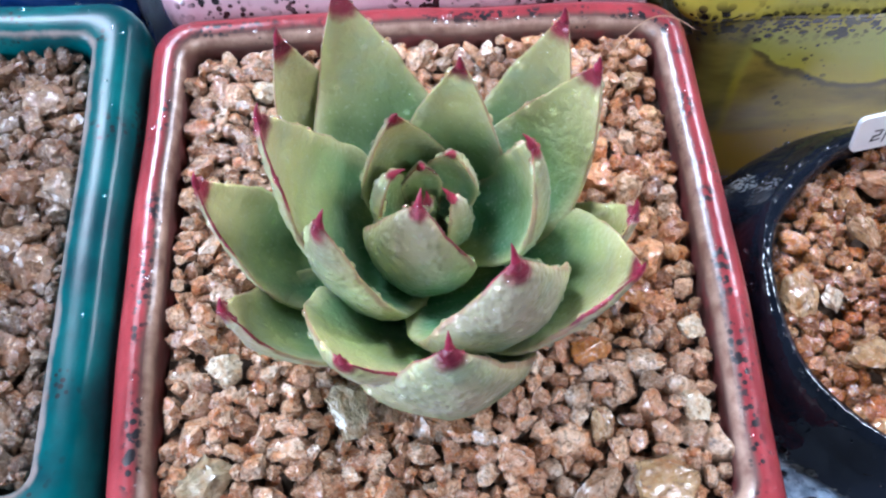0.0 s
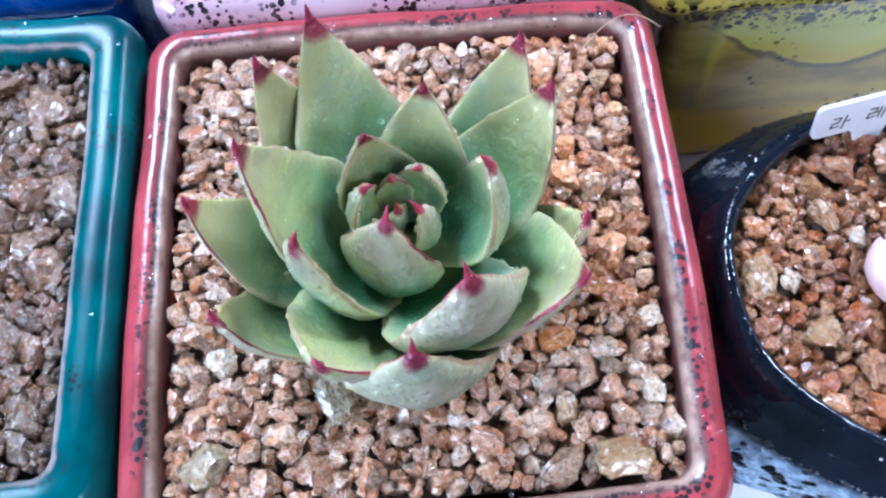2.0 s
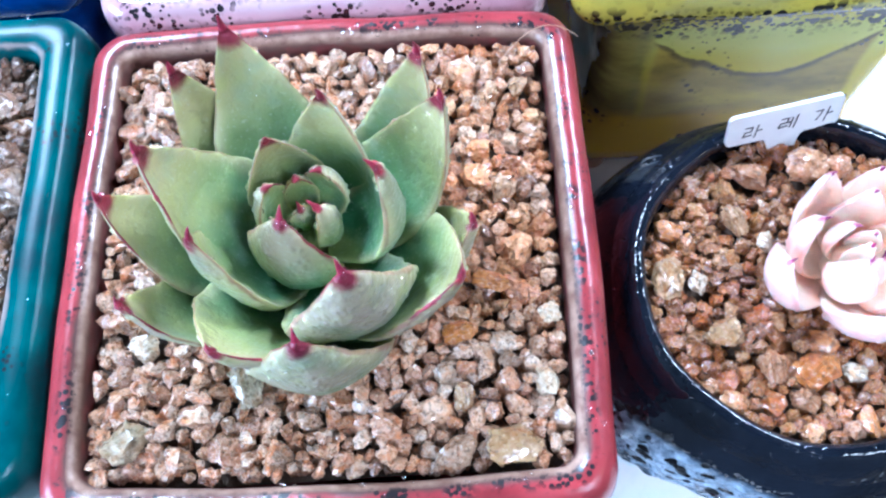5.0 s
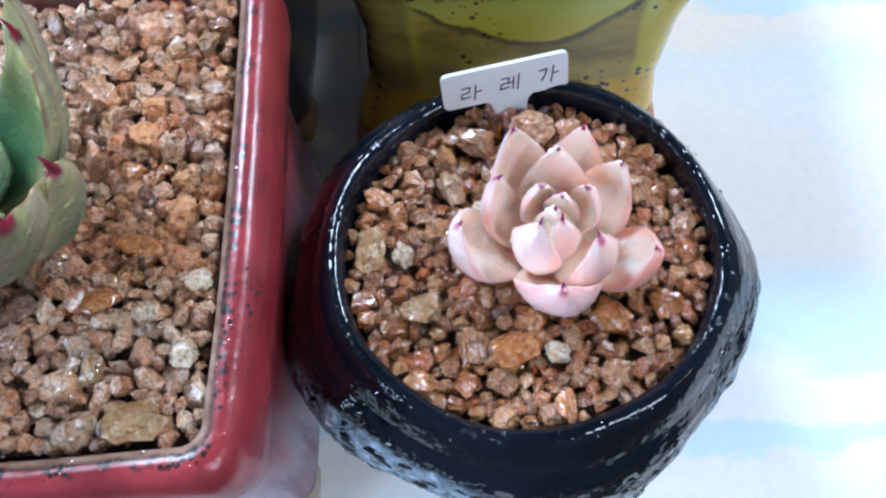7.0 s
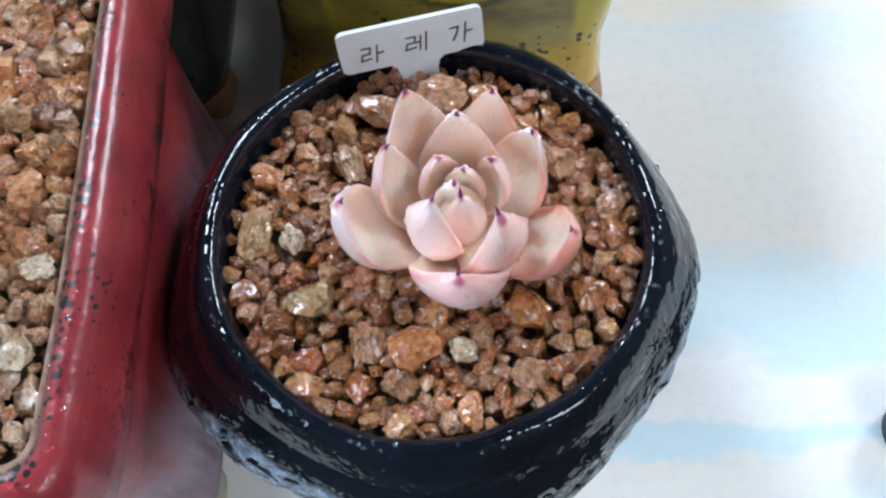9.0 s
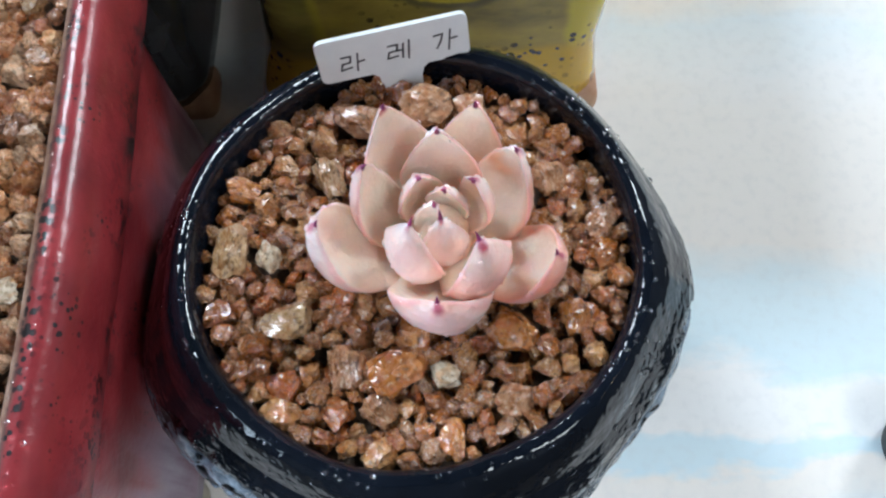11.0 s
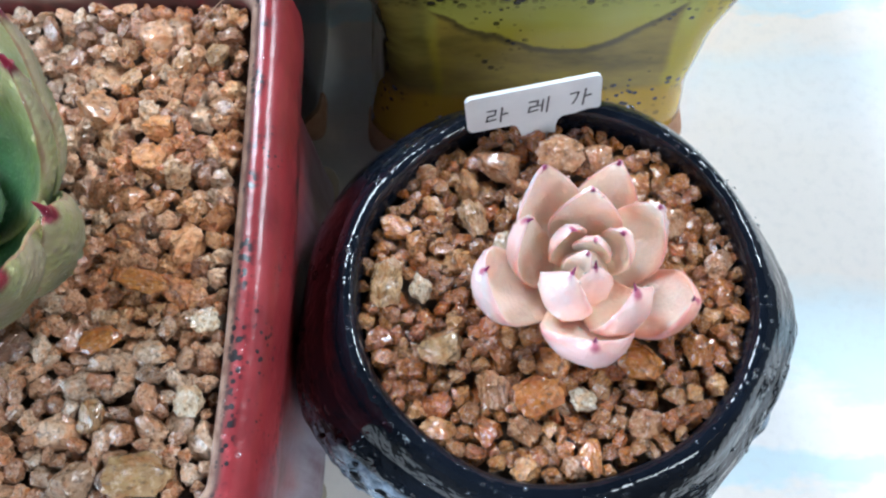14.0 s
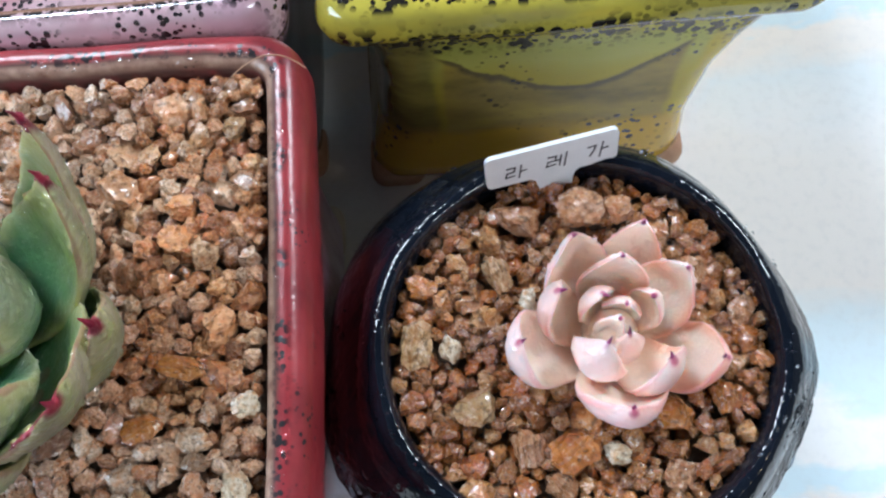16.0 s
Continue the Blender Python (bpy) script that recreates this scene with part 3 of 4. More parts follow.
# ---------------------------------------------------------------- pots
def square_pot(name, label, cx, cy, hx, hy, top, mat, lip=0.5, drop=1.5, foot=CLAY, bow=0.08, seed=0.0, low=0.7, profile=((0, 0.35, 0.4, 0), (0.5, 0.42, 0.45, 0), (1, 0.36, 0.36, 0)), body_mat=None):
    """A square glazed pot with a thick rolled rim, a waisted body and four feet."""
    t = thing(name, label, "plant pot", (cx, cy, 0), "glazed plant pots")
    S = lambda k, r, b=bow: square_loop(hx - k, hy - k, r, b)
    n = lip
    rim = [(top - drop - 0.05, S(0.42, 0.6), 0.3, 0.5), (top - drop, S(0.12, 0.55), 0.5, 1), (top - drop + 0.14, S(0.02, 0.58), 0.1, 0.9), (top - drop * 0.6, S(-0.03, 0.6), 0.0, 0.45),
           (top - 0.42, S(0.0, 0.62), 0.0, 0.25), (top - 0.2, S(0.05, 0.6), 0.0, 0.1), (top - 0.07, S(0.14, 0.56), 0.05, 0.1), (top, S(0.26, 0.5), 0.08, 0.4), (top + 0.005, S(n * 0.72, 0.42), 0.42, 0.9),
           (top - 0.03, S(n * 0.88, 0.36), 0.80, 0.6), (top - 0.06, S(n, 0.33), 0.95, 0.2), (top - 0.13, S(n + 0.05, 0.3), 0.85, 0), (top - 0.26, S(n + 0.07, 0.3), 0.7, 0.0),
           (top - 0.8, S(n + 0.1, 0.45), 0.55, 0.0), (top - 2.0, S(n + 0.2, 0.45), 0.5, 0.0)]
    part("rim", loft(rim, False, True, 0.05, seed), mat, t, "thick rolled rim with specks and worn edges")
    body = []
    for k in range(17):
        f = k / 16
        z = low + (top - drop - low) * f
        ix, iy, sx = (float(np.interp(f, [p[0] for p in profile], [p[c] for p in profile])) for c in (1, 2, 3))
        loop = [(x + sx, y) for x, y in square_loop(hx - ix, hy - iy, 0.7, bow)]
        body.append((z, loop, 0.75 if k == 0 else 0.0, max(0.03, min(1.0, (f - 0.76) / 0.2))))
    part("body", loft(body, True, False, 0.06, seed + 3), body_mat or mat, t)
    _, ix, iy, sx = profile[0]
    for ax in (-1, 1):
        for ay in (-1, 1):
            x, y = ax * (hx - ix - 0.55) + sx, ay * (hy - iy - 0.55)
            part("foot", box(bmesh.new(), x - 0.62, x + 0.62, y - 0.62, y + 0.62, 0, low + 0.12, 0.32, 4), foot, t, "unglazed clay foot")
    return t


red_pot = square_pot("square_pot", "square crimson glazed pot with a worn brown rim and black specks", -2.82, 3.42, 4.32, 4.36, 7.3, RED, 0.53, 1.5, CREAM_CLAY, 0.1, 1.0)
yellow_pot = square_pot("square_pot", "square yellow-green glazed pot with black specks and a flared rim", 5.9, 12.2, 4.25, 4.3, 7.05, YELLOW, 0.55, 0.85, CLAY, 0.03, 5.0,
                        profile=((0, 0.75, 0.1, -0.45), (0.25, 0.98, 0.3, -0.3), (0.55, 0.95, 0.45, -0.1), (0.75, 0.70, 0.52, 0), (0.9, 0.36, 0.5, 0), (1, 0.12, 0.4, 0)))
pink_pot = square_pot("square_pot", "square pot in pink and white glaze with dense black specks", -3.0, 12.25, 4.15, 4.3, 7.4, PINK, 0.5, 1.3, CLAY, 0.05, 9.0, body_mat=CHARCOAL)
teal_pot = square_pot("square_pot", "square pot in dark teal glaze filled with brown gravel", -11.75, 3.95, 4.35, 4.4, 7.2, TEAL, 0.72, 1.4, CLAY, 0.05, 13.0)
cobalt_pot = square_pot("square_pot", "square pot in glossy cobalt blue glaze", -12.2, 13.4, 4.2, 4.2, 7.2, COBALT, 0.5, 1.4, CLAY, 0.05, 17.0)

# the round black pot
BX, BY, BTOP = 5.44, 2.82, 6.02
OVAL = 1.03
black_pot = thing("round_pot", "round bulging pot in glossy black glaze, pitted grey patches with painted-in reflection, wet", "plant pot", (BX, BY, 0), "glazed plant pots")
RL = lambda r, lobe=0.0: round_loop(r * OVAL, r, 240, lobe, 5, 0.6)
part("rim", loft([(BTOP - 0.62, RL(3.42, 0.05), 0, 0.1), (BTOP - 0.36, RL(3.3, 0.03), 0, 0), (BTOP - 0.14, RL(3.17, 0.02), 0, 0), (BTOP - 0.03, RL(3.06), 0, 0), (BTOP, RL(2.97), 0, 0), (BTOP - 0.03, RL(2.9), 0, 0),
                  (BTOP - 0.12, RL(2.85), 0, 0), (BTOP - 0.4, RL(2.83), 0, 0), (BTOP - 1.0, RL(2.85), 0, 0), (BTOP - 2.5, RL(2.8), 0, 0)], False, True, 0.09, 6.0), BLACK, black_pot, "smooth glossy black rim")
SHAPE = ((0.0, 2.2), (0.25, 2.5), (1.0, 3.05), (2.0, 3.55), (3.0, 3.82), (3.8, 3.92), (4.5, 3.86), (5.0, 3.7), (5.25, 3.55), (BTOP - 0.62, 3.42))


def black_rings(n):
    """Heights and radii down the bulging side, evenly spaced and rounded off."""
    heights = np.linspace(0, BTOP - 0.62, n)
    radii = np.interp(heights, [p[0] for p in SHAPE], [p[1] for p in SHAPE])
    for _ in range(6):
        radii[1:-1] = (radii[:-2] + 2 * radii[1:-1] + radii[2:]) / 4
    return [(float(z), round_loop(float(r) * (1 + (OVAL - 1) * float(z) / BTOP), float(r), 360, 0.05 + 0.07 * math.sin(math.pi * z / (BTOP - 0.62)), 5, 0.6), 0, min(1.0, max(0.0, (BTOP - 0.75 - z) / 0.5))) for z, r in zip(heights, radii)]


part("body", loft(black_rings(90), True, False, 0.09, 6.0), BLACK, black_pot, "bulging body with pitted grey glaze, window reflection painted into its colour")
body = [o for o in black_pot.children if o.name.startswith("body")][0].data
marks = body.attributes["specked"].data
# the painted reflection and pits are strongest at the front left
for v in body.vertices:
    a = math.degrees(math.atan2(v.co.y, v.co.x)) % 360
    panel = 0.55 + 0.45 * math.cos(radians((a - 230) * 3.4)) if 178 < a < 290 else 0.68 * math.exp(-((((a - 338) + 180) % 360 - 180) / 50) ** 2)
    marks[v.index].value *= max(0.0, min(1.0, panel * 1.3))
    swell = max(0.0, math.cos(radians(a - 168))) ** 3 * max(0.0, math.sin(math.pi * min(1, v.co.z / 0.054)))
    flat = max(0.0, math.cos(radians(a - 5))) ** 2 * max(0.0, math.sin(math.pi * min(1, v.co.z / 0.054)))
    v.co.x *= 1 + 0.115 * swell - 0.068 * flat
    v.co.y *= 1 + 0.115 * swell - 0.068 * flat
    p = v.co * 100
    near = noise.voronoi(p * Vector((3.4, 3.4, 4.6)))[0][0]
    size = 0.30 + 0.25 * noise.noise(p * 1.1)
    pit = max(0.0, min(1.0, (size - near) / 0.10)) * marks[v.index].value
    lump = (noise.noise(p * 2.6) * 0.07 + noise.noise(p * 6.0) * 0.03) * marks[v.index].value
    out = Vector((v.co.x, v.co.y, 0)).normalized()
    v.co += out * CM * (lump - 0.14 * pit)


# ---------------------------------------------------------------- gravel
def pebble(seed, subdiv=3):
    """A rough broken stone of about unit radius: a ball cut flat by several planes."""
    rng = random.Random(seed)
    bm = bmesh.new()
    bmesh.ops.create_icosphere(bm, subdivisions=subdiv, radius=1)
    cuts = []
    for _ in range(15):
        n = Vector((rng.gauss(0, 1), rng.gauss(0, 1), rng.gauss(0, 1))).normalized()
        cuts.append((n, rng.uniform(0.50, 0.88)))
    stretch = Vector((rng.uniform(0.95, 1.4), rng.uniform(0.75, 1.05), rng.uniform(0.65, 0.9)))
    off = Vector((rng.uniform(0, 50), 3, 7))
    for v in bm.verts:
        p = v.co.copy()
        for n, d in cuts:
            over = p.dot(n) - d
            if over > 0:
                p -= n * over
        p *= 1 + 0.20 * noise.noise(v.co * 2.0 + off) + 0.20 * noise.noise(v.co * 3.6 + off) + 0.10 * noise.noise(v.co * 8 + off)
        v.co = Vector((p.x * stretch.x, p.y * stretch.y, p.z * stretch.z)) * 1.3
    return bm


PEBBLES = []
for k in range(22):
    PEBBLES.append(pebble(100 + k))


def pebble_mesh(k, mat):
    bm = PEBBLES[k].copy()
    me = finish("stone", bm, mat)
    me.set_sharp_from_angle(angle=radians(27))
    return me


def gravel(name, label, inside, bounds, level, mat, fill_mat, keep, sizes, seed, specials=(), part_zone=None):
    """Stones thrown into a pot, large first; the nearest are parts, the rest one filling."""
    rng = random.Random(seed)
    top = thing(name, label, "gravel", (0, 0, 0))
    shared = [pebble_mesh(k, mat) for k in range(len(PEBBLES))]
    x0, x1, y0, y1 = bounds
    cell, grid, placed = 0.5, {}, []

    def free(x, y, r, slack):
        i, j = int(x // cell), int(y // cell)
        for a in range(i - 2, i + 3):
            for b in range(j - 2, j + 3):
                for px, py, pr in grid.get((a, b), ()):
                    if (px - x) ** 2 + (py - y) ** 2 < (slack * (pr + r)) ** 2:
                        return False
        return True

    def put(x, y, r):
        grid.setdefault((int(x // cell), int(y // cell)), []).append((x, y, r))

    for x, y, rx, ry, turn, m2, lift in specials:
        put(x, y, (rx + ry) / 2)
        me = pebble_mesh(rng.randrange(len(PEBBLES)), m2)
        ob = new("stone", me)
        ob.parent = top
        big = max(abs(v.co.x) for v in me.vertices), max(abs(v.co.y) for v in me.vertices), max(abs(v.co.z) for v in me.vertices)
        ob.matrix_world = Matrix.Translation((x * CM, y * CM, (level + lift) * CM)) @ Euler((rng.uniform(-0.15, 0.15), rng.uniform(-0.15, 0.15), radians(turn))).to_matrix().to_4x4() @ Matrix.Diagonal((rx * CM / big[0], ry * CM / big[1], 0.8 * min(rx, ry) * CM / big[2], 1))
    for r_lo, r_hi, tries, slack in sizes:
        for _ in range(tries):
            x, y, r = rng.uniform(x0, x1), rng.uniform(y0, y1), rng.uniform(r_lo, r_hi)
            if inside(x, y, r * 0.8) and free(x, y, r, slack):
                put(x, y, r)
                placed.append((x, y, r, level - rng.uniform(-0.1, 1.0) * r - 0.02 + 0.2 * noise.noise(Vector((x * 0.6, y * 0.6, seed)))))
    under = []
    for _ in range(int((x1 - x0) * (y1 - y0) * 16)):
        x, y, r = rng.uniform(x0, x1), rng.uniform(y0, y1), rng.uniform(0.10, 0.17)
        if inside(x, y, r):
            under.append((x, y, r, level - rng.uniform(0.22, 0.42)))
    verts, faces = [], []
    small = []
    for k in range(len(PEBBLES)):
        bm = PEBBLES[k]
        bm.verts.ensure_lookup_table()
        small.append(([v.co.copy() for v in bm.verts], [[v.index for v in f.verts] for f in bm.faces]))
    count = 0
    for n, (x, y, r, z) in enumerate(placed + under):
        e = Euler((rng.uniform(-1.0, 1.0), rng.uniform(-1.0, 1.0), rng.uniform(0, 6.28)))
        m = Matrix.Translation((x, y, z)) @ e.to_matrix().to_4x4() @ Matrix.Scale(r, 4)
        k = rng.randrange(len(PEBBLES))
        if n < len(placed) and count < keep and (part_zone is None or part_zone(x, y)):
            ob = new("stone", shared[k])
            ob.parent = top
            ob.matrix_world = Matrix.Scale(CM, 4) @ m @ Matrix.Scale(1 / CM, 4)
            count += 1
        else:
            vs, fs = small[k]
            b = len(verts)
            verts += [(m @ v) * CM for v in vs]
            faces += [[i + b for i in f] for f in fs]
    me = bpy.data.meshes.new("filling")
    me.from_pydata(verts, [], faces)
    me.polygons.foreach_set("use_smooth", [True] * len(me.polygons))
    me.set_sharp_from_angle(angle=radians(27))
    me.materials.append(fill_mat)
    ob = new("filling", me)
    ob.parent = top
    tagged(ob, "small loose grit between the stones", kind="stuff")
    return top


def in_square(cx, cy, hx, hy):
    return lambda x, y, r: abs(x - cx) < hx - r and abs(y - cy) < hy - r


def in_round(cx, cy, rad):
    return lambda x, y, r: ((x - cx) / OVAL) ** 2 + (y - cy) ** 2 < (rad - r) ** 2


def soil(cx, cy, loop, z, parent):
    bm = bmesh.new()
    rings = []
    for f in (1.0, 0.75, 0.5, 0.25):
        rings.append((z, [(x * f + cx, y * f + cy) for x, y in loop], 0, 0))
    return part("bed", loft(rings, False, True, 0.08), SOIL, parent, "dark damp soil bed")


RED_STONES = [(0.0, 0.0, 0.46, 0.30, 8, BEIGE, 0.05), (-0.2, 2.58, 0.34, 0.18, -12, RUST, 0.08), (0.66, 2.02, 0.22, 0.2, 40, PALE, 0.0), (-4.08, 1.1, 0.30, 0.42, 10, GREY, 0.0),
              (-0.75, 1.8, 0.3, 0.2, 15, RUST, -0.03), (-5.73, 1.75, 0.26, 0.24, 30, PALE, 0.02), (0.55, 0.95, 0.2, 0.24, 5, PALE, 0.0), (-5.9, 0.35, 0.42, 0.36, 20, GREY, -0.1), (-5.3, 6.3, 0.3, 0.22, 10, PALE, 0.0),
              (0.45, 6.2, 0.25, 0.2, 60, BEIGE, 0.0), (-0.75, 0.75, 0.2, 0.28, 5, BEIGE, 0.0)]
BLACK_STONES = [
    (2.95, 2.95, 0.33, 0.44, -8, BEIGE, 0.0),
    (4.26, 4.05, 0.27, 0.4, 18, BEIGE, 0.05),
    (3.46, 2.9, 0.2, 0.24, 0, PALE, 0.0),
    (5.23, 1.24, 0.42, 0.33, 30, RUST, 0.06),
    (6.72, 1.72, 0.5, 0.33, -25, RUST, 0.0),
    (5.85, 1.15, 0.24, 0.2, -15, PALE, 0.02),
    (5.72, 5.0, 0.42, 0.33, 0, REDDISH, 0.22),
    (4.72, 4.92, 0.45, 0.34, -15, REDDISH, 0.05),
    (3.8, 1.95, 0.40, 0.34, 35, BEIGE, 0.02),
]
BLACK_STONES += [
    (7.55, 1.9, 0.33, 0.3, 0, RUST, 0.0),
    (7.3, 3.9, 0.36, 0.3, 20, REDDISH, 0.0),
    (4.5, 1.35, 0.33, 0.36, 0, REDDISH, 0.0),
    (6.3, 4.95, 0.3, 0.28, 10, REDDISH, 0.1),
    (3.05, 3.9, 0.3, 0.2, -10, RUST, 0.0),
    (5.9, 0.35, 0.2, 0.3, 0, RUST, 0.0),
    (6.7, 0.8, 0.3, 0.26, 0, REDDISH, 0.0),
    (8.0, 3.2, 0.28, 0.2, 60, REDDISH, 0.0),
    (4.95, 0.75, 0.3, 0.28, 40, REDDISH, 0.0),
    (4.72, 3.55, 0.17, 0.2, 20, PALE, 0.12),
    (5.65, 0.2, 0.2, 0.18, 0, REDDISH, 0.0),
]
SIZES = [(0.19, 0.26, 160, 0.9), (0.115, 0.175, 6000, 0.79), (0.085, 0.115, 8000, 0.76), (0.07, 0.09, 1500, 0.8)]
red_gravel = gravel("gravel", "wet tan and pink granite grit filling the crimson pot", in_square(-2.82, 3.42, 3.74, 3.76), (-6.6, 0.95, -0.4, 7.2), 7.08, STONE_A, FILL_A, 300, SIZES, 11, RED_STONES,
                    lambda x, y: x > -2.6)
black_gravel = gravel("gravel", "wet rusty brown granite grit filling the black pot", in_round(BX, BY, 2.86), (2.4, 8.5, -0.1, 5.75), 5.62, STONE_B, FILL_B, 300, SIZES, 23, BLACK_STONES)
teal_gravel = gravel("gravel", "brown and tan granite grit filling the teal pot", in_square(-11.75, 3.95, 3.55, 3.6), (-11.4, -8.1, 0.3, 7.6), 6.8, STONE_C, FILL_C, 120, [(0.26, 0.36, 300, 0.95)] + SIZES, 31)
soil(-2.82, 3.42, square_loop(3.76, 3.78, 0.3), 6.72, red_gravel)
soil(BX, BY, round_loop(2.84 * OVAL, 2.84, 60), 5.28, black_gravel)
soil(-11.75, 3.95, square_loop(3.6, 3.65, 0.4), 6.45, teal_gravel)


# ---------------------------------------------------------------- succulents
def leaf_mesh(base, ctrl, tip, width, thick, cup, shape, seed, broad=0.5):
    """A fleshy pointed leaf along a bent midrib: cupped above, keeled below."""
    rng = random.Random(seed)
    base, ctrl, tip = Vector(base), Vector(ctrl), Vector(tip)
    NS, NC = 38, 14
    bm = bmesh.new()
    la, le, lu, ls = (bm.verts.layers.float.new(k) for k in ("along", "edge", "under", "streak"))
    hand, start = rng.choice((-1, 1)), rng.choice((0.6, 0.7, 0.82, 1.2))
    out = Vector((tip.x - base.x + ctrl.x - base.x, tip.y - base.y + ctrl.y - base.y, 0))
    side0 = Vector((0, 0, 1)).cross(out).normalized()
    rows = []
    twist = rng.uniform(-0.12, 0.12)
    off = Vector((rng.uniform(0, 40), rng.uniform(0, 40), 0))
    for i in range(NS + 1):
        s = i / NS
        s = 1 - (1 - s) ** 1.25
        p = base * (1 - s) ** 2 + ctrl * 2 * s * (1 - s) + tip * s * s
        d = ((ctrl - base) * (1 - s) + (tip - ctrl) * s).normalized()
        up = side0.cross(d).normalized() * -1
        if up.dot(Vector((-out.x, -out.y, 0.4 * out.length))) < 0:
            up = -up
        side = d.cross(up).normalized()
        side = (side + up * twist * s).normalized()
        # width: narrow foot, broad middle, straight taper to the point
        foot = 0.62 + 0.38 * math.sin(min(s / broad, 1) * math.pi / 2)
        head = 1.0 if s < broad else max(0.0, 1 - ((s - broad) / (1 - broad)) ** shape[0]) ** shape[1]
        w = width * 0.5 * foot * head + 0.012
        h = thick * shape[2] * (0.9 - 0.40 * s) * (head ** 0.6) + 0.01
        ring = []
        for k in range(2 * NC):
            # the two flanks are sampled more closely, so that the margin is round and fleshy
            if k <= NC:
                u, under = math.sin(math.pi * (k / NC - 0.5)), 0.0
                rise = 0.20 * h * (1 - u ** 6) ** 0.5 - 0.10 * w * (1 - u * u)
            else:
                u, under = math.sin(math.pi * (0.5 - (k - NC) / NC)), 1.0
                rise = -h * (0.32 * (1 - u ** 6) ** 0.5 + 0.68 * (1 - u * u) ** 0.8)
            q = p + side * (w * u) + up * (cup * w * u * u + rise)
            n1 = noise.noise(q * 1.3 + off)
            n2 = noise.noise(q * 3.5 + off)
            n3 = noise.noise(q * 8 + off)
            soft = min(1, w * 2) * (width / 1.6)
            q += up * (0.06 * n1 + 0.03 * n2 + 0.022 * n3 * under) * soft + side * 0.028 * u * (n1 + n2) * soft
            v = bm.verts.new(q)
            v[la], v[le], v[lu] = s, abs(u) ** 2, under
            v[ls] = max(0.0, min(1.0, (u * hand - 0.86) / 0.12)) * (1 - 0.5 * under) * max(0.0, min(1.0, (s - start) / 0.15))
            ring.append(v)
        rows.append(ring)
    for a, b in zip(rows, rows[1:]):
        for k in range(len(a)):
            bm.faces.new((a[k - 1], a[k], b[k], b[k - 1]))
    bm.faces.new(rows[0][::-1])
    bm.faces.new(rows[-1])
    bmesh.ops.recalc_face_normals(bm, faces=bm.faces)
    return bm, d, up


def spine_mesh(tip, way, up, length, r):
    bm = bmesh.new()
    rows = []
    side = way.cross(up).normalized()
    for i in range(6):
        s = i / 5
        c = tip + way * length * (s - 0.35) + up * 0.25 * length * s * s
        rad = r * (1 - s) ** 0.8 + 0.004
        rows.append([bm.verts.new(c + side * rad * math.cos(a) + up * rad * 0.8 * math.sin(a)) for a in (k * math.pi / 4 for k in range(8))])
    for a, b in zip(rows, rows[1:]):
        for k in range(8):
            bm.faces.new((a[k - 1], a[k], b[k], b[k - 1]))
    bm.faces.new(rows[-1])
    bm.faces.new(rows[0][::-1])
    bmesh.ops.recalc_face_normals(bm, faces=bm.faces)
    return bm


def rosette(name, label, centre, ground, leaves, mats, spine_size, drops, seed, beads=(0.012, 0.016, 0.02, 0.026, 0.04, 0.055), shape=(1.5, 0.92, 1.08)):
    """leaves: tip x, y, z, bend (how far out the midrib runs, as a share of the tip's reach), dip (height of the bend), width, thickness, cup, foot height"""
    plant = thing(name, label, "succulent", (0, 0, 0))
    rng = random.Random(seed)
    spots = []
    cx, cy = centre
    core = loft([(ground - 0.35, round_loop(0.5, 0.5, 20), 0, 0), (ground + 0.3, round_loop(0.5, 0.5, 20), 0, 0), (ground + 0.9, round_loop(0.34, 0.34, 20), 0, 0), (ground + 1.3, round_loop(0.15, 0.15, 20), 0, 0)], True, True)
    bmesh.ops.translate(core, vec=(cx, cy, 0), verts=core.verts)
    part("stem", core, mats[0], plant, "short thick stem")
    for n, (x, y, z, bend, dip, w, th, cup, foot, broad) in enumerate(leaves):
        dx, dy = x - cx, y - cy
        reach = math.hypot(dx, dy) or 1
        ux, uy = dx / reach, dy / reach
        base = (cx + ux * 0.22, cy + uy * 0.22, foot)
        ctrl = (cx + dx * bend + ux * 0.1, cy + dy * bend + uy * 0.1, dip)
        bm, way, up = leaf_mesh(base, ctrl, (x, y, z), w, th, cup, shape, seed * 100 + n, broad)
        bm.faces.ensure_lookup_table()
        for _ in range(drops):
            f = bm.faces[rng.randrange(len(bm.faces) - 2)]
            spots.append((f.calc_center_median(), f.normal.copy(), rng.choice(beads if f.calc_center_median().z > ground + 0.6 else (0.02, 0.05, 0.07))))
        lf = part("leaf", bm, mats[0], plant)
        part("spine", spine_mesh(Vector((x, y, z)), way, up, spine_size, spine_size * 0.2), mats[1], lf, "pointed dark red leaf spine")
    droplets("dew", plant, spots, seed)
    return plant


def leaf_at(plan, tip, bend, dip, width, thick, cup, foot, broad):
    plan.append((*tip, bend, dip, width, thick, cup, foot, broad))


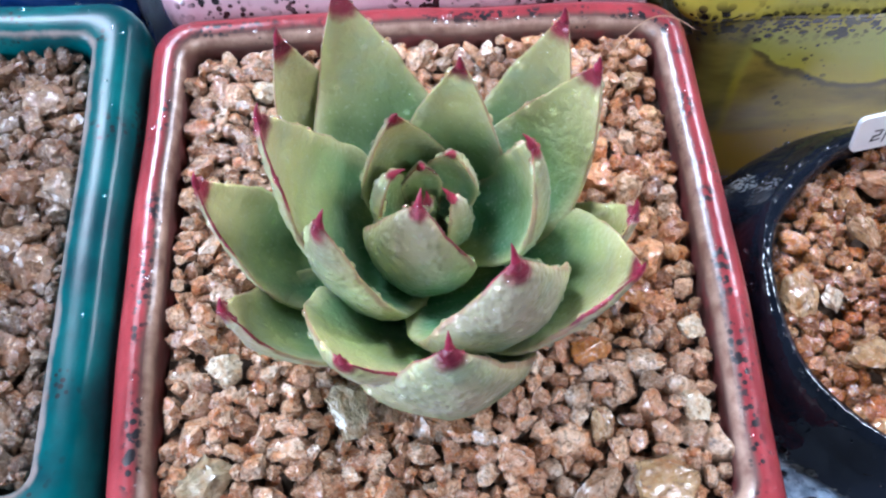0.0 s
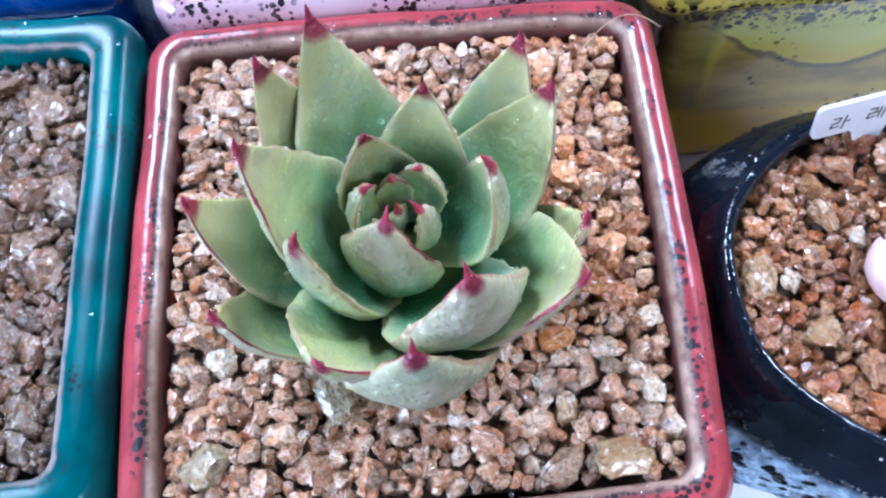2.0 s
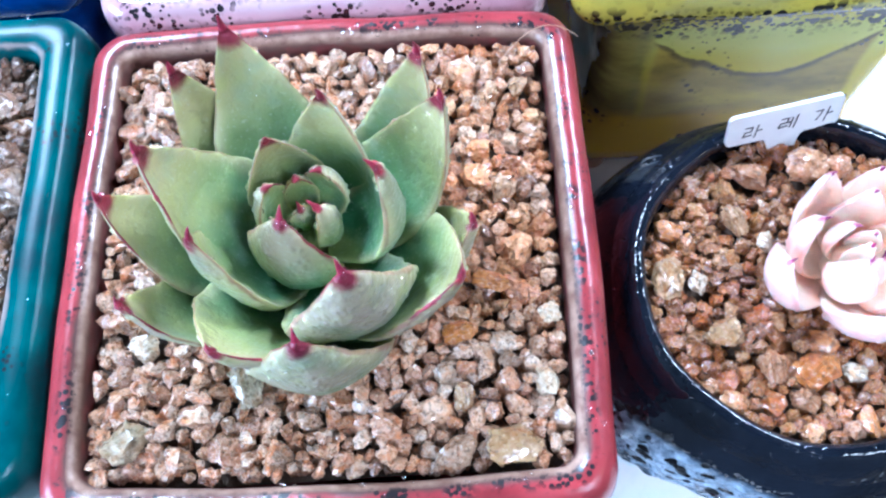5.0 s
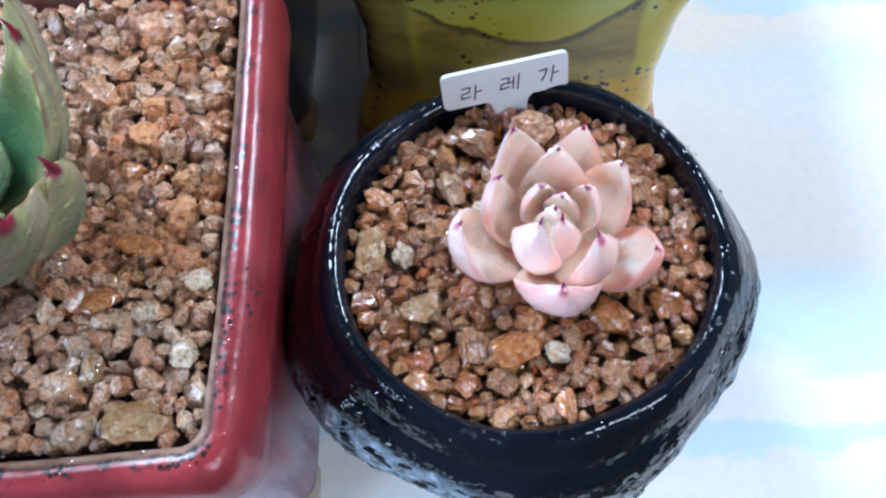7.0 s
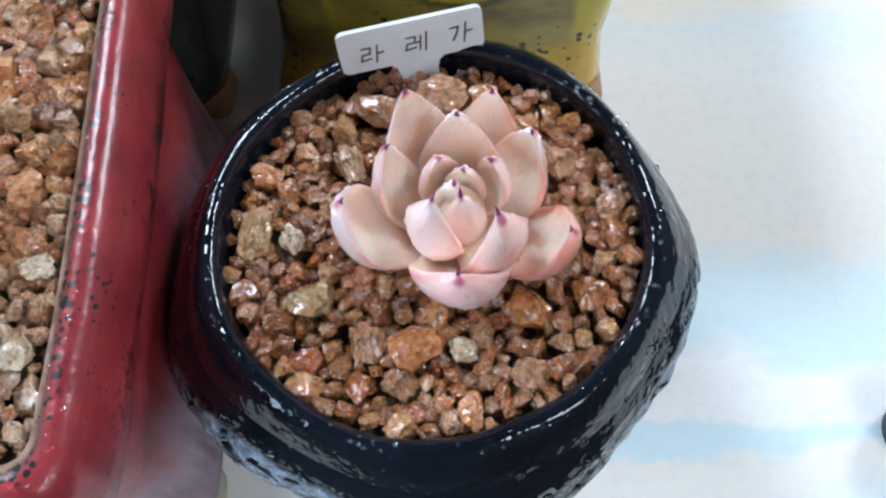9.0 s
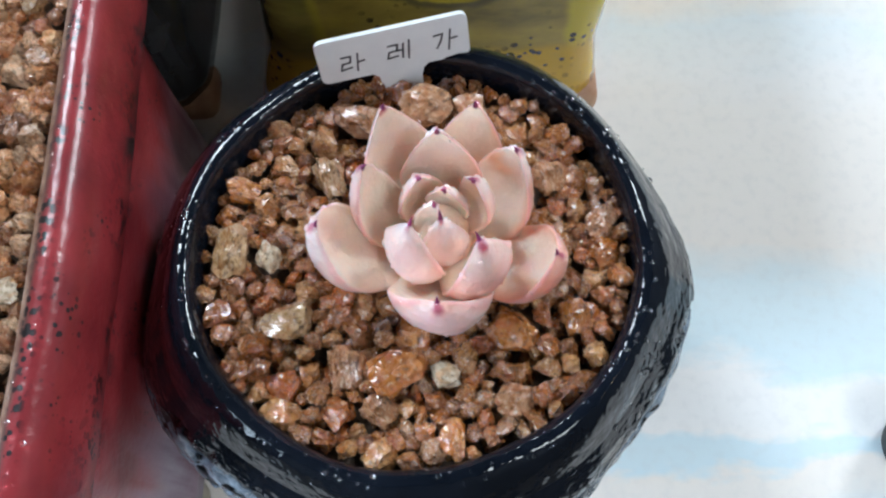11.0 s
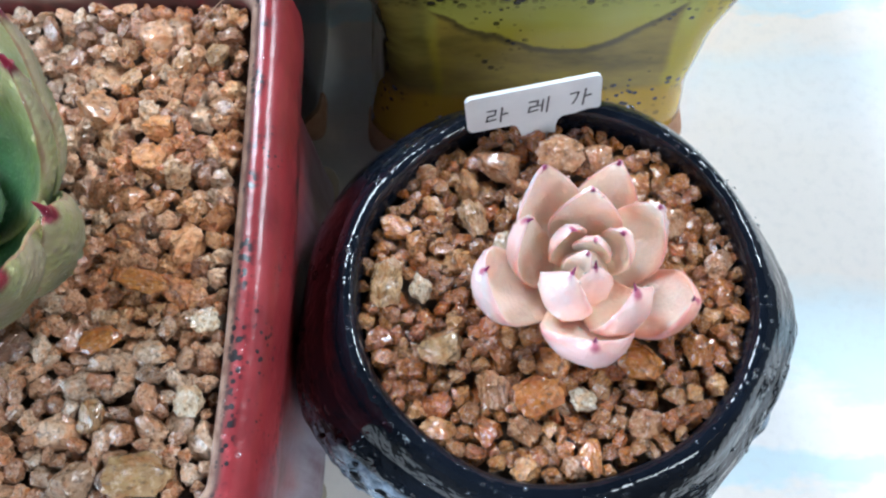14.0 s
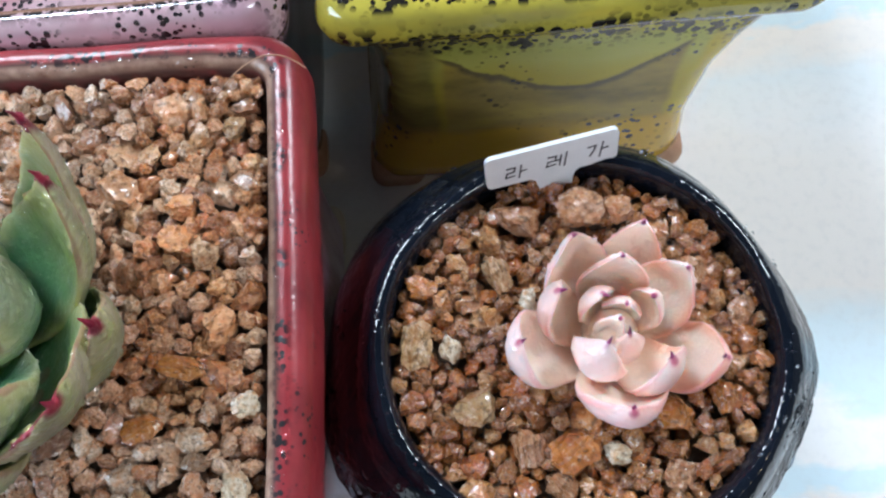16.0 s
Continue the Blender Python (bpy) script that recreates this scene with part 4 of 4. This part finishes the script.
# outer leaves first, then the middle ring, then the bud
GREEN_LEAVES = []
leaf_at(GREEN_LEAVES, (-3.91, 5.62, 10.1), bend=0.62, dip=7.7, width=1.95, thick=0.42, cup=0.15, foot=7.5, broad=0.42)
leaf_at(GREEN_LEAVES, (-4.63, 5.00, 10.0), bend=0.85, dip=7.2, width=1.5, thick=0.34, cup=0.17, foot=7.1, broad=0.5)
leaf_at(GREEN_LEAVES, (-1.14, 4.96, 10.2), bend=0.85, dip=7.3, width=1.6, thick=0.36, cup=0.17, foot=7.2, broad=0.5)
leaf_at(GREEN_LEAVES, (-5.52, 3.09, 9.9), bend=0.85, dip=7.25, width=1.55, thick=0.36, cup=0.20, foot=7.1, broad=0.5)
leaf_at(GREEN_LEAVES, (-5.25, 1.72, 9.5), bend=0.88, dip=7.2, width=1.5, thick=0.38, cup=0.23, foot=7.3, broad=0.45)
leaf_at(GREEN_LEAVES, (-0.48, 2.68, 9.5), bend=0.85, dip=7.4, width=1.5, thick=0.40, cup=0.23, foot=7.3, broad=0.5)
leaf_at(GREEN_LEAVES, (-0.66, 1.72, 9.9), bend=0.72, dip=8.1, width=2.15, thick=0.45, cup=0.20, foot=7.5, broad=0.5)
leaf_at(GREEN_LEAVES, (-2.78, 0.96, 9.95), bend=1.2, dip=7.6, width=2.15, thick=0.5, cup=0.17, foot=7.4, broad=0.55)
leaf_at(GREEN_LEAVES, (-3.91, 0.95, 9.7), bend=0.78, dip=8.2, width=1.95, thick=0.45, cup=0.20, foot=7.5, broad=0.55)
leaf_at(GREEN_LEAVES, (-0.83, 4.20, 10.2), bend=0.80, dip=7.9, width=1.65, thick=0.42, cup=0.20, foot=7.8, broad=0.45)
leaf_at(GREEN_LEAVES, (-4.63, 3.22, 10.95), bend=0.75, dip=8.2, width=2.0, thick=0.45, cup=0.15, foot=7.8, broad=0.45)
leaf_at(GREEN_LEAVES, (-2.10, 1.56, 10.7), bend=1.18, dip=8.4, width=2.0, thick=0.5, cup=0.17, foot=7.9, broad=0.55)
leaf_at(GREEN_LEAVES, (-4.06, 2.24, 10.4), bend=1.0, dip=8.0, width=1.6, thick=0.42, cup=0.20, foot=8.0, broad=0.5)
leaf_at(GREEN_LEAVES, (-2.45, 4.26, 10.3), bend=0.90, dip=8.3, width=1.5, thick=0.42, cup=0.20, foot=8.1, broad=0.45)
leaf_at(GREEN_LEAVES, (-1.75, 3.15, 10.3), bend=1.25, dip=8.3, width=1.35, thick=0.42, cup=0.23, foot=8.2, broad=0.5)
leaf_at(GREEN_LEAVES, (-3.25, 3.80, 9.95), bend=1.15, dip=8.5, width=1.2, thick=0.35, cup=0.25, foot=8.3, broad=0.5)
leaf_at(GREEN_LEAVES, (-3.02, 2.62, 9.95), bend=1.70, dip=8.4, width=1.45, thick=0.40, cup=0.20, foot=8.2, broad=0.55)
leaf_at(GREEN_LEAVES, (-3.28, 3.22, 9.65), bend=1.6, dip=8.7, width=0.75, thick=0.25, cup=0.25, foot=8.5, broad=0.5)
leaf_at(GREEN_LEAVES, (-2.60, 3.48, 9.6), bend=1.5, dip=8.7, width=0.75, thick=0.25, cup=0.25, foot=8.5, broad=0.5)
leaf_at(GREEN_LEAVES, (-2.62, 2.98, 9.45), bend=1.4, dip=8.7, width=0.6, thick=0.22, cup=0.25, foot=8.5, broad=0.5)
leaf_at(GREEN_LEAVES, (-2.96, 3.50, 9.3), bend=1.3, dip=8.7, width=0.5, thick=0.2, cup=0.25, foot=8.5, broad=0.5)
leaf_at(GREEN_LEAVES, (-2.90, 3.10, 9.15), bend=1.2, dip=8.7, width=0.4, thick=0.18, cup=0.25, foot=8.5, broad=0.5)
PINK_LEAVES = []
leaf_at(PINK_LEAVES, (5.28, 3.92, 7.7), bend=0.95, dip=5.9, width=1.15, thick=0.3, cup=0.19, foot=5.8, broad=0.5)
leaf_at(PINK_LEAVES, (6.38, 4.24, 7.1), bend=0.85, dip=5.8, width=1.05, thick=0.28, cup=0.19, foot=5.7, broad=0.5)
leaf_at(PINK_LEAVES, (6.84, 3.45, 7.35), bend=1.0, dip=5.8, width=1.05, thick=0.3, cup=0.19, foot=5.8, broad=0.55)
leaf_at(PINK_LEAVES, (7.26, 2.26, 6.95), bend=0.9, dip=6.0, width=1.1, thick=0.46, cup=0.19, foot=5.7, broad=0.55)
leaf_at(PINK_LEAVES, (5.84, 1.59, 7.35), bend=0.86, dip=6.35, width=1.25, thick=0.55, cup=0.19, foot=5.8, broad=0.55)
leaf_at(PINK_LEAVES, (4.46, 2.56, 7.45), bend=1.02, dip=6.2, width=1.15, thick=0.42, cup=0.19, foot=5.8, broad=0.55)
leaf_at(PINK_LEAVES, (5.04, 3.17, 7.65), bend=1.3, dip=6.1, width=0.85, thick=0.3, cup=0.22, foot=6.0, broad=0.5)
leaf_at(PINK_LEAVES, (5.91, 3.59, 7.65), bend=1.1, dip=6.2, width=1.05, thick=0.28, cup=0.19, foot=6.1, broad=0.5)
leaf_at(PINK_LEAVES, (6.34, 2.16, 7.75), bend=1.32, dip=6.3, width=0.95, thick=0.32, cup=0.19, foot=6.1, broad=0.55)
leaf_at(PINK_LEAVES, (5.57, 2.42, 7.65), bend=1.5, dip=6.4, width=0.85, thick=0.3, cup=0.22, foot=6.3, broad=0.6)
leaf_at(PINK_LEAVES, (5.66, 3.16, 7.3), bend=1.5, dip=6.4, width=0.62, thick=0.24, cup=0.25, foot=6.3, broad=0.55)
leaf_at(PINK_LEAVES, (6.30, 3.08, 7.35), bend=1.35, dip=6.4, width=0.6, thick=0.24, cup=0.25, foot=6.3, broad=0.55)
leaf_at(PINK_LEAVES, (5.95, 3.02, 7.25), bend=1.5, dip=6.5, width=0.55, thick=0.2, cup=0.28, foot=6.4, broad=0.55)
leaf_at(PINK_LEAVES, (5.91, 2.58, 7.4), bend=1.6, dip=6.5, width=0.6, thick=0.22, cup=0.25, foot=6.4, broad=0.55)
leaf_at(PINK_LEAVES, (5.84, 2.82, 7.3), bend=1.4, dip=6.6, width=0.45, thick=0.18, cup=0.28, foot=6.5, broad=0.55)
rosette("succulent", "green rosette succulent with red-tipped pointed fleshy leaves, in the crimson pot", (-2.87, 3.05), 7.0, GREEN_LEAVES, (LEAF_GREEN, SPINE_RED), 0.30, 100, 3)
rosette("succulent", "small pale pink rosette succulent with purple-tipped leaves, in the black pot", (5.87, 2.85), 5.55, PINK_LEAVES, (LEAF_PINK, SPINE_PURPLE), 0.17, 70, 5, (0.010, 0.014, 0.02, 0.03, 0.04), (1.75, 0.85, 1.0))


# ---------------------------------------------------------------- plant label: a T-shaped tag stuck in the gravel, leaning back
def plant_label():
    t = thing("plant_label", "white plastic plant tag with handwritten letters, stuck in gravel", "plant label", (0, 0, 0))
    left, right, low = Vector((4.20, 5.57, 6.65)), Vector((6.30, 5.97, 6.65)), Vector((4.20, 5.37, 5.95))
    ex = (right - left).normalized()
    ey = (left - low)
    ey = (ey - ex * ey.dot(ex)).normalized()
    ez = ex.cross(ey)
    W, H = 2.15, 0.72
    place = Matrix((ex, ey, ez)).transposed().to_4x4()
    place.translation = left - ey * H

    def flat(pts, z0, z1):
        bm = bmesh.new()
        a = [bm.verts.new((x, y, z0)) for x, y in pts]
        b = [bm.verts.new((x, y, z1)) for x, y in pts]
        bm.faces.new(b), bm.faces.new(a[::-1])
        for k in range(len(pts)):
            bm.faces.new((a[k - 1], a[k], b[k], b[k - 1]))
        bmesh.ops.recalc_face_normals(bm, faces=bm.faces)
        bmesh.ops.transform(bm, matrix=place, verts=bm.verts)
        return bm

    def corner(cx, cy, r, a0):
        return [(cx + r * math.cos(radians(a0 + 15 * k)), cy + r * math.sin(radians(a0 + 15 * k))) for k in range(7)]

    r = 0.11
    outline = corner(W - r, H - r, r, 0) + corner(r, H - r, r, 90) + corner(r, r, r, 180) + [(0.72, 0.0), (0.80, -0.06), (0.84, -0.2), (0.86, -1.0), (1.40, -1.0), (1.42, -0.2), (1.46, -0.06), (1.54, 0.0)] + corner(W - r, r, r, 270)
    part("tag", flat(outline, -0.04, 0.04), TAG, t, smooth=False)

    def letter(strokes, x, y, w, h):
        bm = bmesh.new()
        for line in strokes:
            pts = [Vector((x + a * w + 0.12 * b * h, y + b * h, 0.046)) for a, b in line]
            for p, q in zip(pts, pts[1:]):
                d = (q - p).normalized()
                s = Vector((-d.y, d.x, 0)) * 0.0135
                lo = [bm.verts.new(c) for c in (p - s - d * 0.01, q - s + d * 0.01, q + s + d * 0.01, p + s - d * 0.01)]
                hi = [bm.verts.new(v.co + Vector((0, 0, 0.006))) for v in lo]
                bm.faces.new(hi), bm.faces.new(lo[::-1])
                for k in range(4):
                    bm.faces.new((lo[k - 1], lo[k], hi[k], hi[k - 1]))
        bmesh.ops.recalc_face_normals(bm, faces=bm.faces)
        bmesh.ops.transform(bm, matrix=place, verts=bm.verts)
        part("letter", bm, INK, t, "handwritten black letter", False)

    rieul = [(0, 1), (0.45, 1.0), (0.42, 0.62), (0.05, 0.58), (0.0, 0.2), (0.5, 0.28)]
    letter([rieul, [(0.78, 1.1), (0.76, 0.0)], [(0.77, 0.55), (1.1, 0.6)]], 0.30, 0.14, 0.30, 0.27)
    letter([rieul, [(0.45, 0.6), (0.72, 0.62)], [(0.72, 1.0), (0.72, 0.12)], [(1.0, 1.15), (1.0, 0.0)]], 0.97, 0.17, 0.30, 0.27)
    letter([[(0, 0.95), (0.42, 1.0), (0.36, 0.6), (0.2, 0.2)], [(0.78, 1.15), (0.76, 0.0)], [(0.77, 0.6), (1.12, 0.66)]], 1.62, 0.17, 0.30, 0.29)
    return t


plant_label()

# ---------------------------------------------------------------- water on the pots
rng = random.Random(77)
spots = []
for _ in range(330):
    a = rng.uniform(0, 2 * math.pi)
    f = rng.random()
    if f < 0.35:
        r, z, tilt = rng.uniform(2.92, 3.12), BTOP + 0.0, 0.15
        z -= 0.5 * max(0, r - 3.0)
    elif f < 0.6:
        r = rng.uniform(3.15, 3.42)
        z, tilt = BTOP - 0.13 - (r - 3.17) * 1.9, 1.0
    else:
        v = body.vertices[rng.randrange(len(body.vertices) // 3, len(body.vertices))]
        spots.append((v.co * 100, v.normal.copy(), rng.choice((0.02, 0.03, 0.045, 0.06, 0.08))))
        continue
    spots.append(((OVAL * r * math.cos(a), r * math.sin(a), z), (math.cos(a) * tilt, math.sin(a) * tilt, 1), rng.choice((0.02, 0.025, 0.03, 0.045, 0.06) if f > 0.6 else (0.015, 0.02, 0.028))))
droplets("dew", black_pot, spots, 8)
for pot, hx, hy, top, n, seed in ((red_pot, 4.3, 4.26, 7.3, 150, 3), (teal_pot, 4.33, 4.38, 7.2, 70, 4)):
    rng = random.Random(seed)
    spots = []
    for _ in range(n):
        inset = rng.uniform(0.15, 0.42)
        u = rng.uniform(-0.92, 0.92)
        x, y = rng.choice(((hx - inset, u * hy), (inset - hx, u * hy), (u * hx, hy - inset), (u * hx, inset - hy)))
        spots.append(((x, y, top + 0.01), (0, 0, 1), rng.choice((0.015, 0.02, 0.03))))
    droplets("dew", pot, spots, seed)

# ---------------------------------------------------------------- a thin plant fibre across the crimson rim's back corner
fibre = thing("plant_fibre", "thin dry brown plant fibre lying across the crimson rim", "plant fibre", (0, 0, 0))
fb = bmesh.new()
rows = []
for k in range(15):
    f = k / 14
    c = Vector((0.15 + 1.45 * f, 6.62 + 0.75 * math.sin(f * 2.2) - 0.18 * f, 7.22 + 0.16 * math.sin(f * 3.0)))
    rows.append([fb.verts.new(c + Vector((0, 0.012 * math.cos(a), 0.012 * math.sin(a)))) for a in (0, 1.57, 3.14, 4.71)])
for a, b in zip(rows, rows[1:]):
    for k in range(4):
        fb.faces.new((a[k - 1], a[k], b[k], b[k - 1]))
part("strand", fb, CLAY, fibre)

# ---------------------------------------------------------------- small black knob lying on the table
knob = thing("bottle_cap", "small round black plastic cap lying on the table", "bottle cap", (14.15, 0.75, 0))
part("shell", loft([(0, round_loop(0.55, 0.55, 32), 0, 0), (0.08, round_loop(0.62, 0.62, 32), 0, 0), (0.9, round_loop(0.6, 0.6, 32), 0, 0), (1.05, round_loop(0.5, 0.5, 32), 0, 0)], True, True), RUBBER, knob)
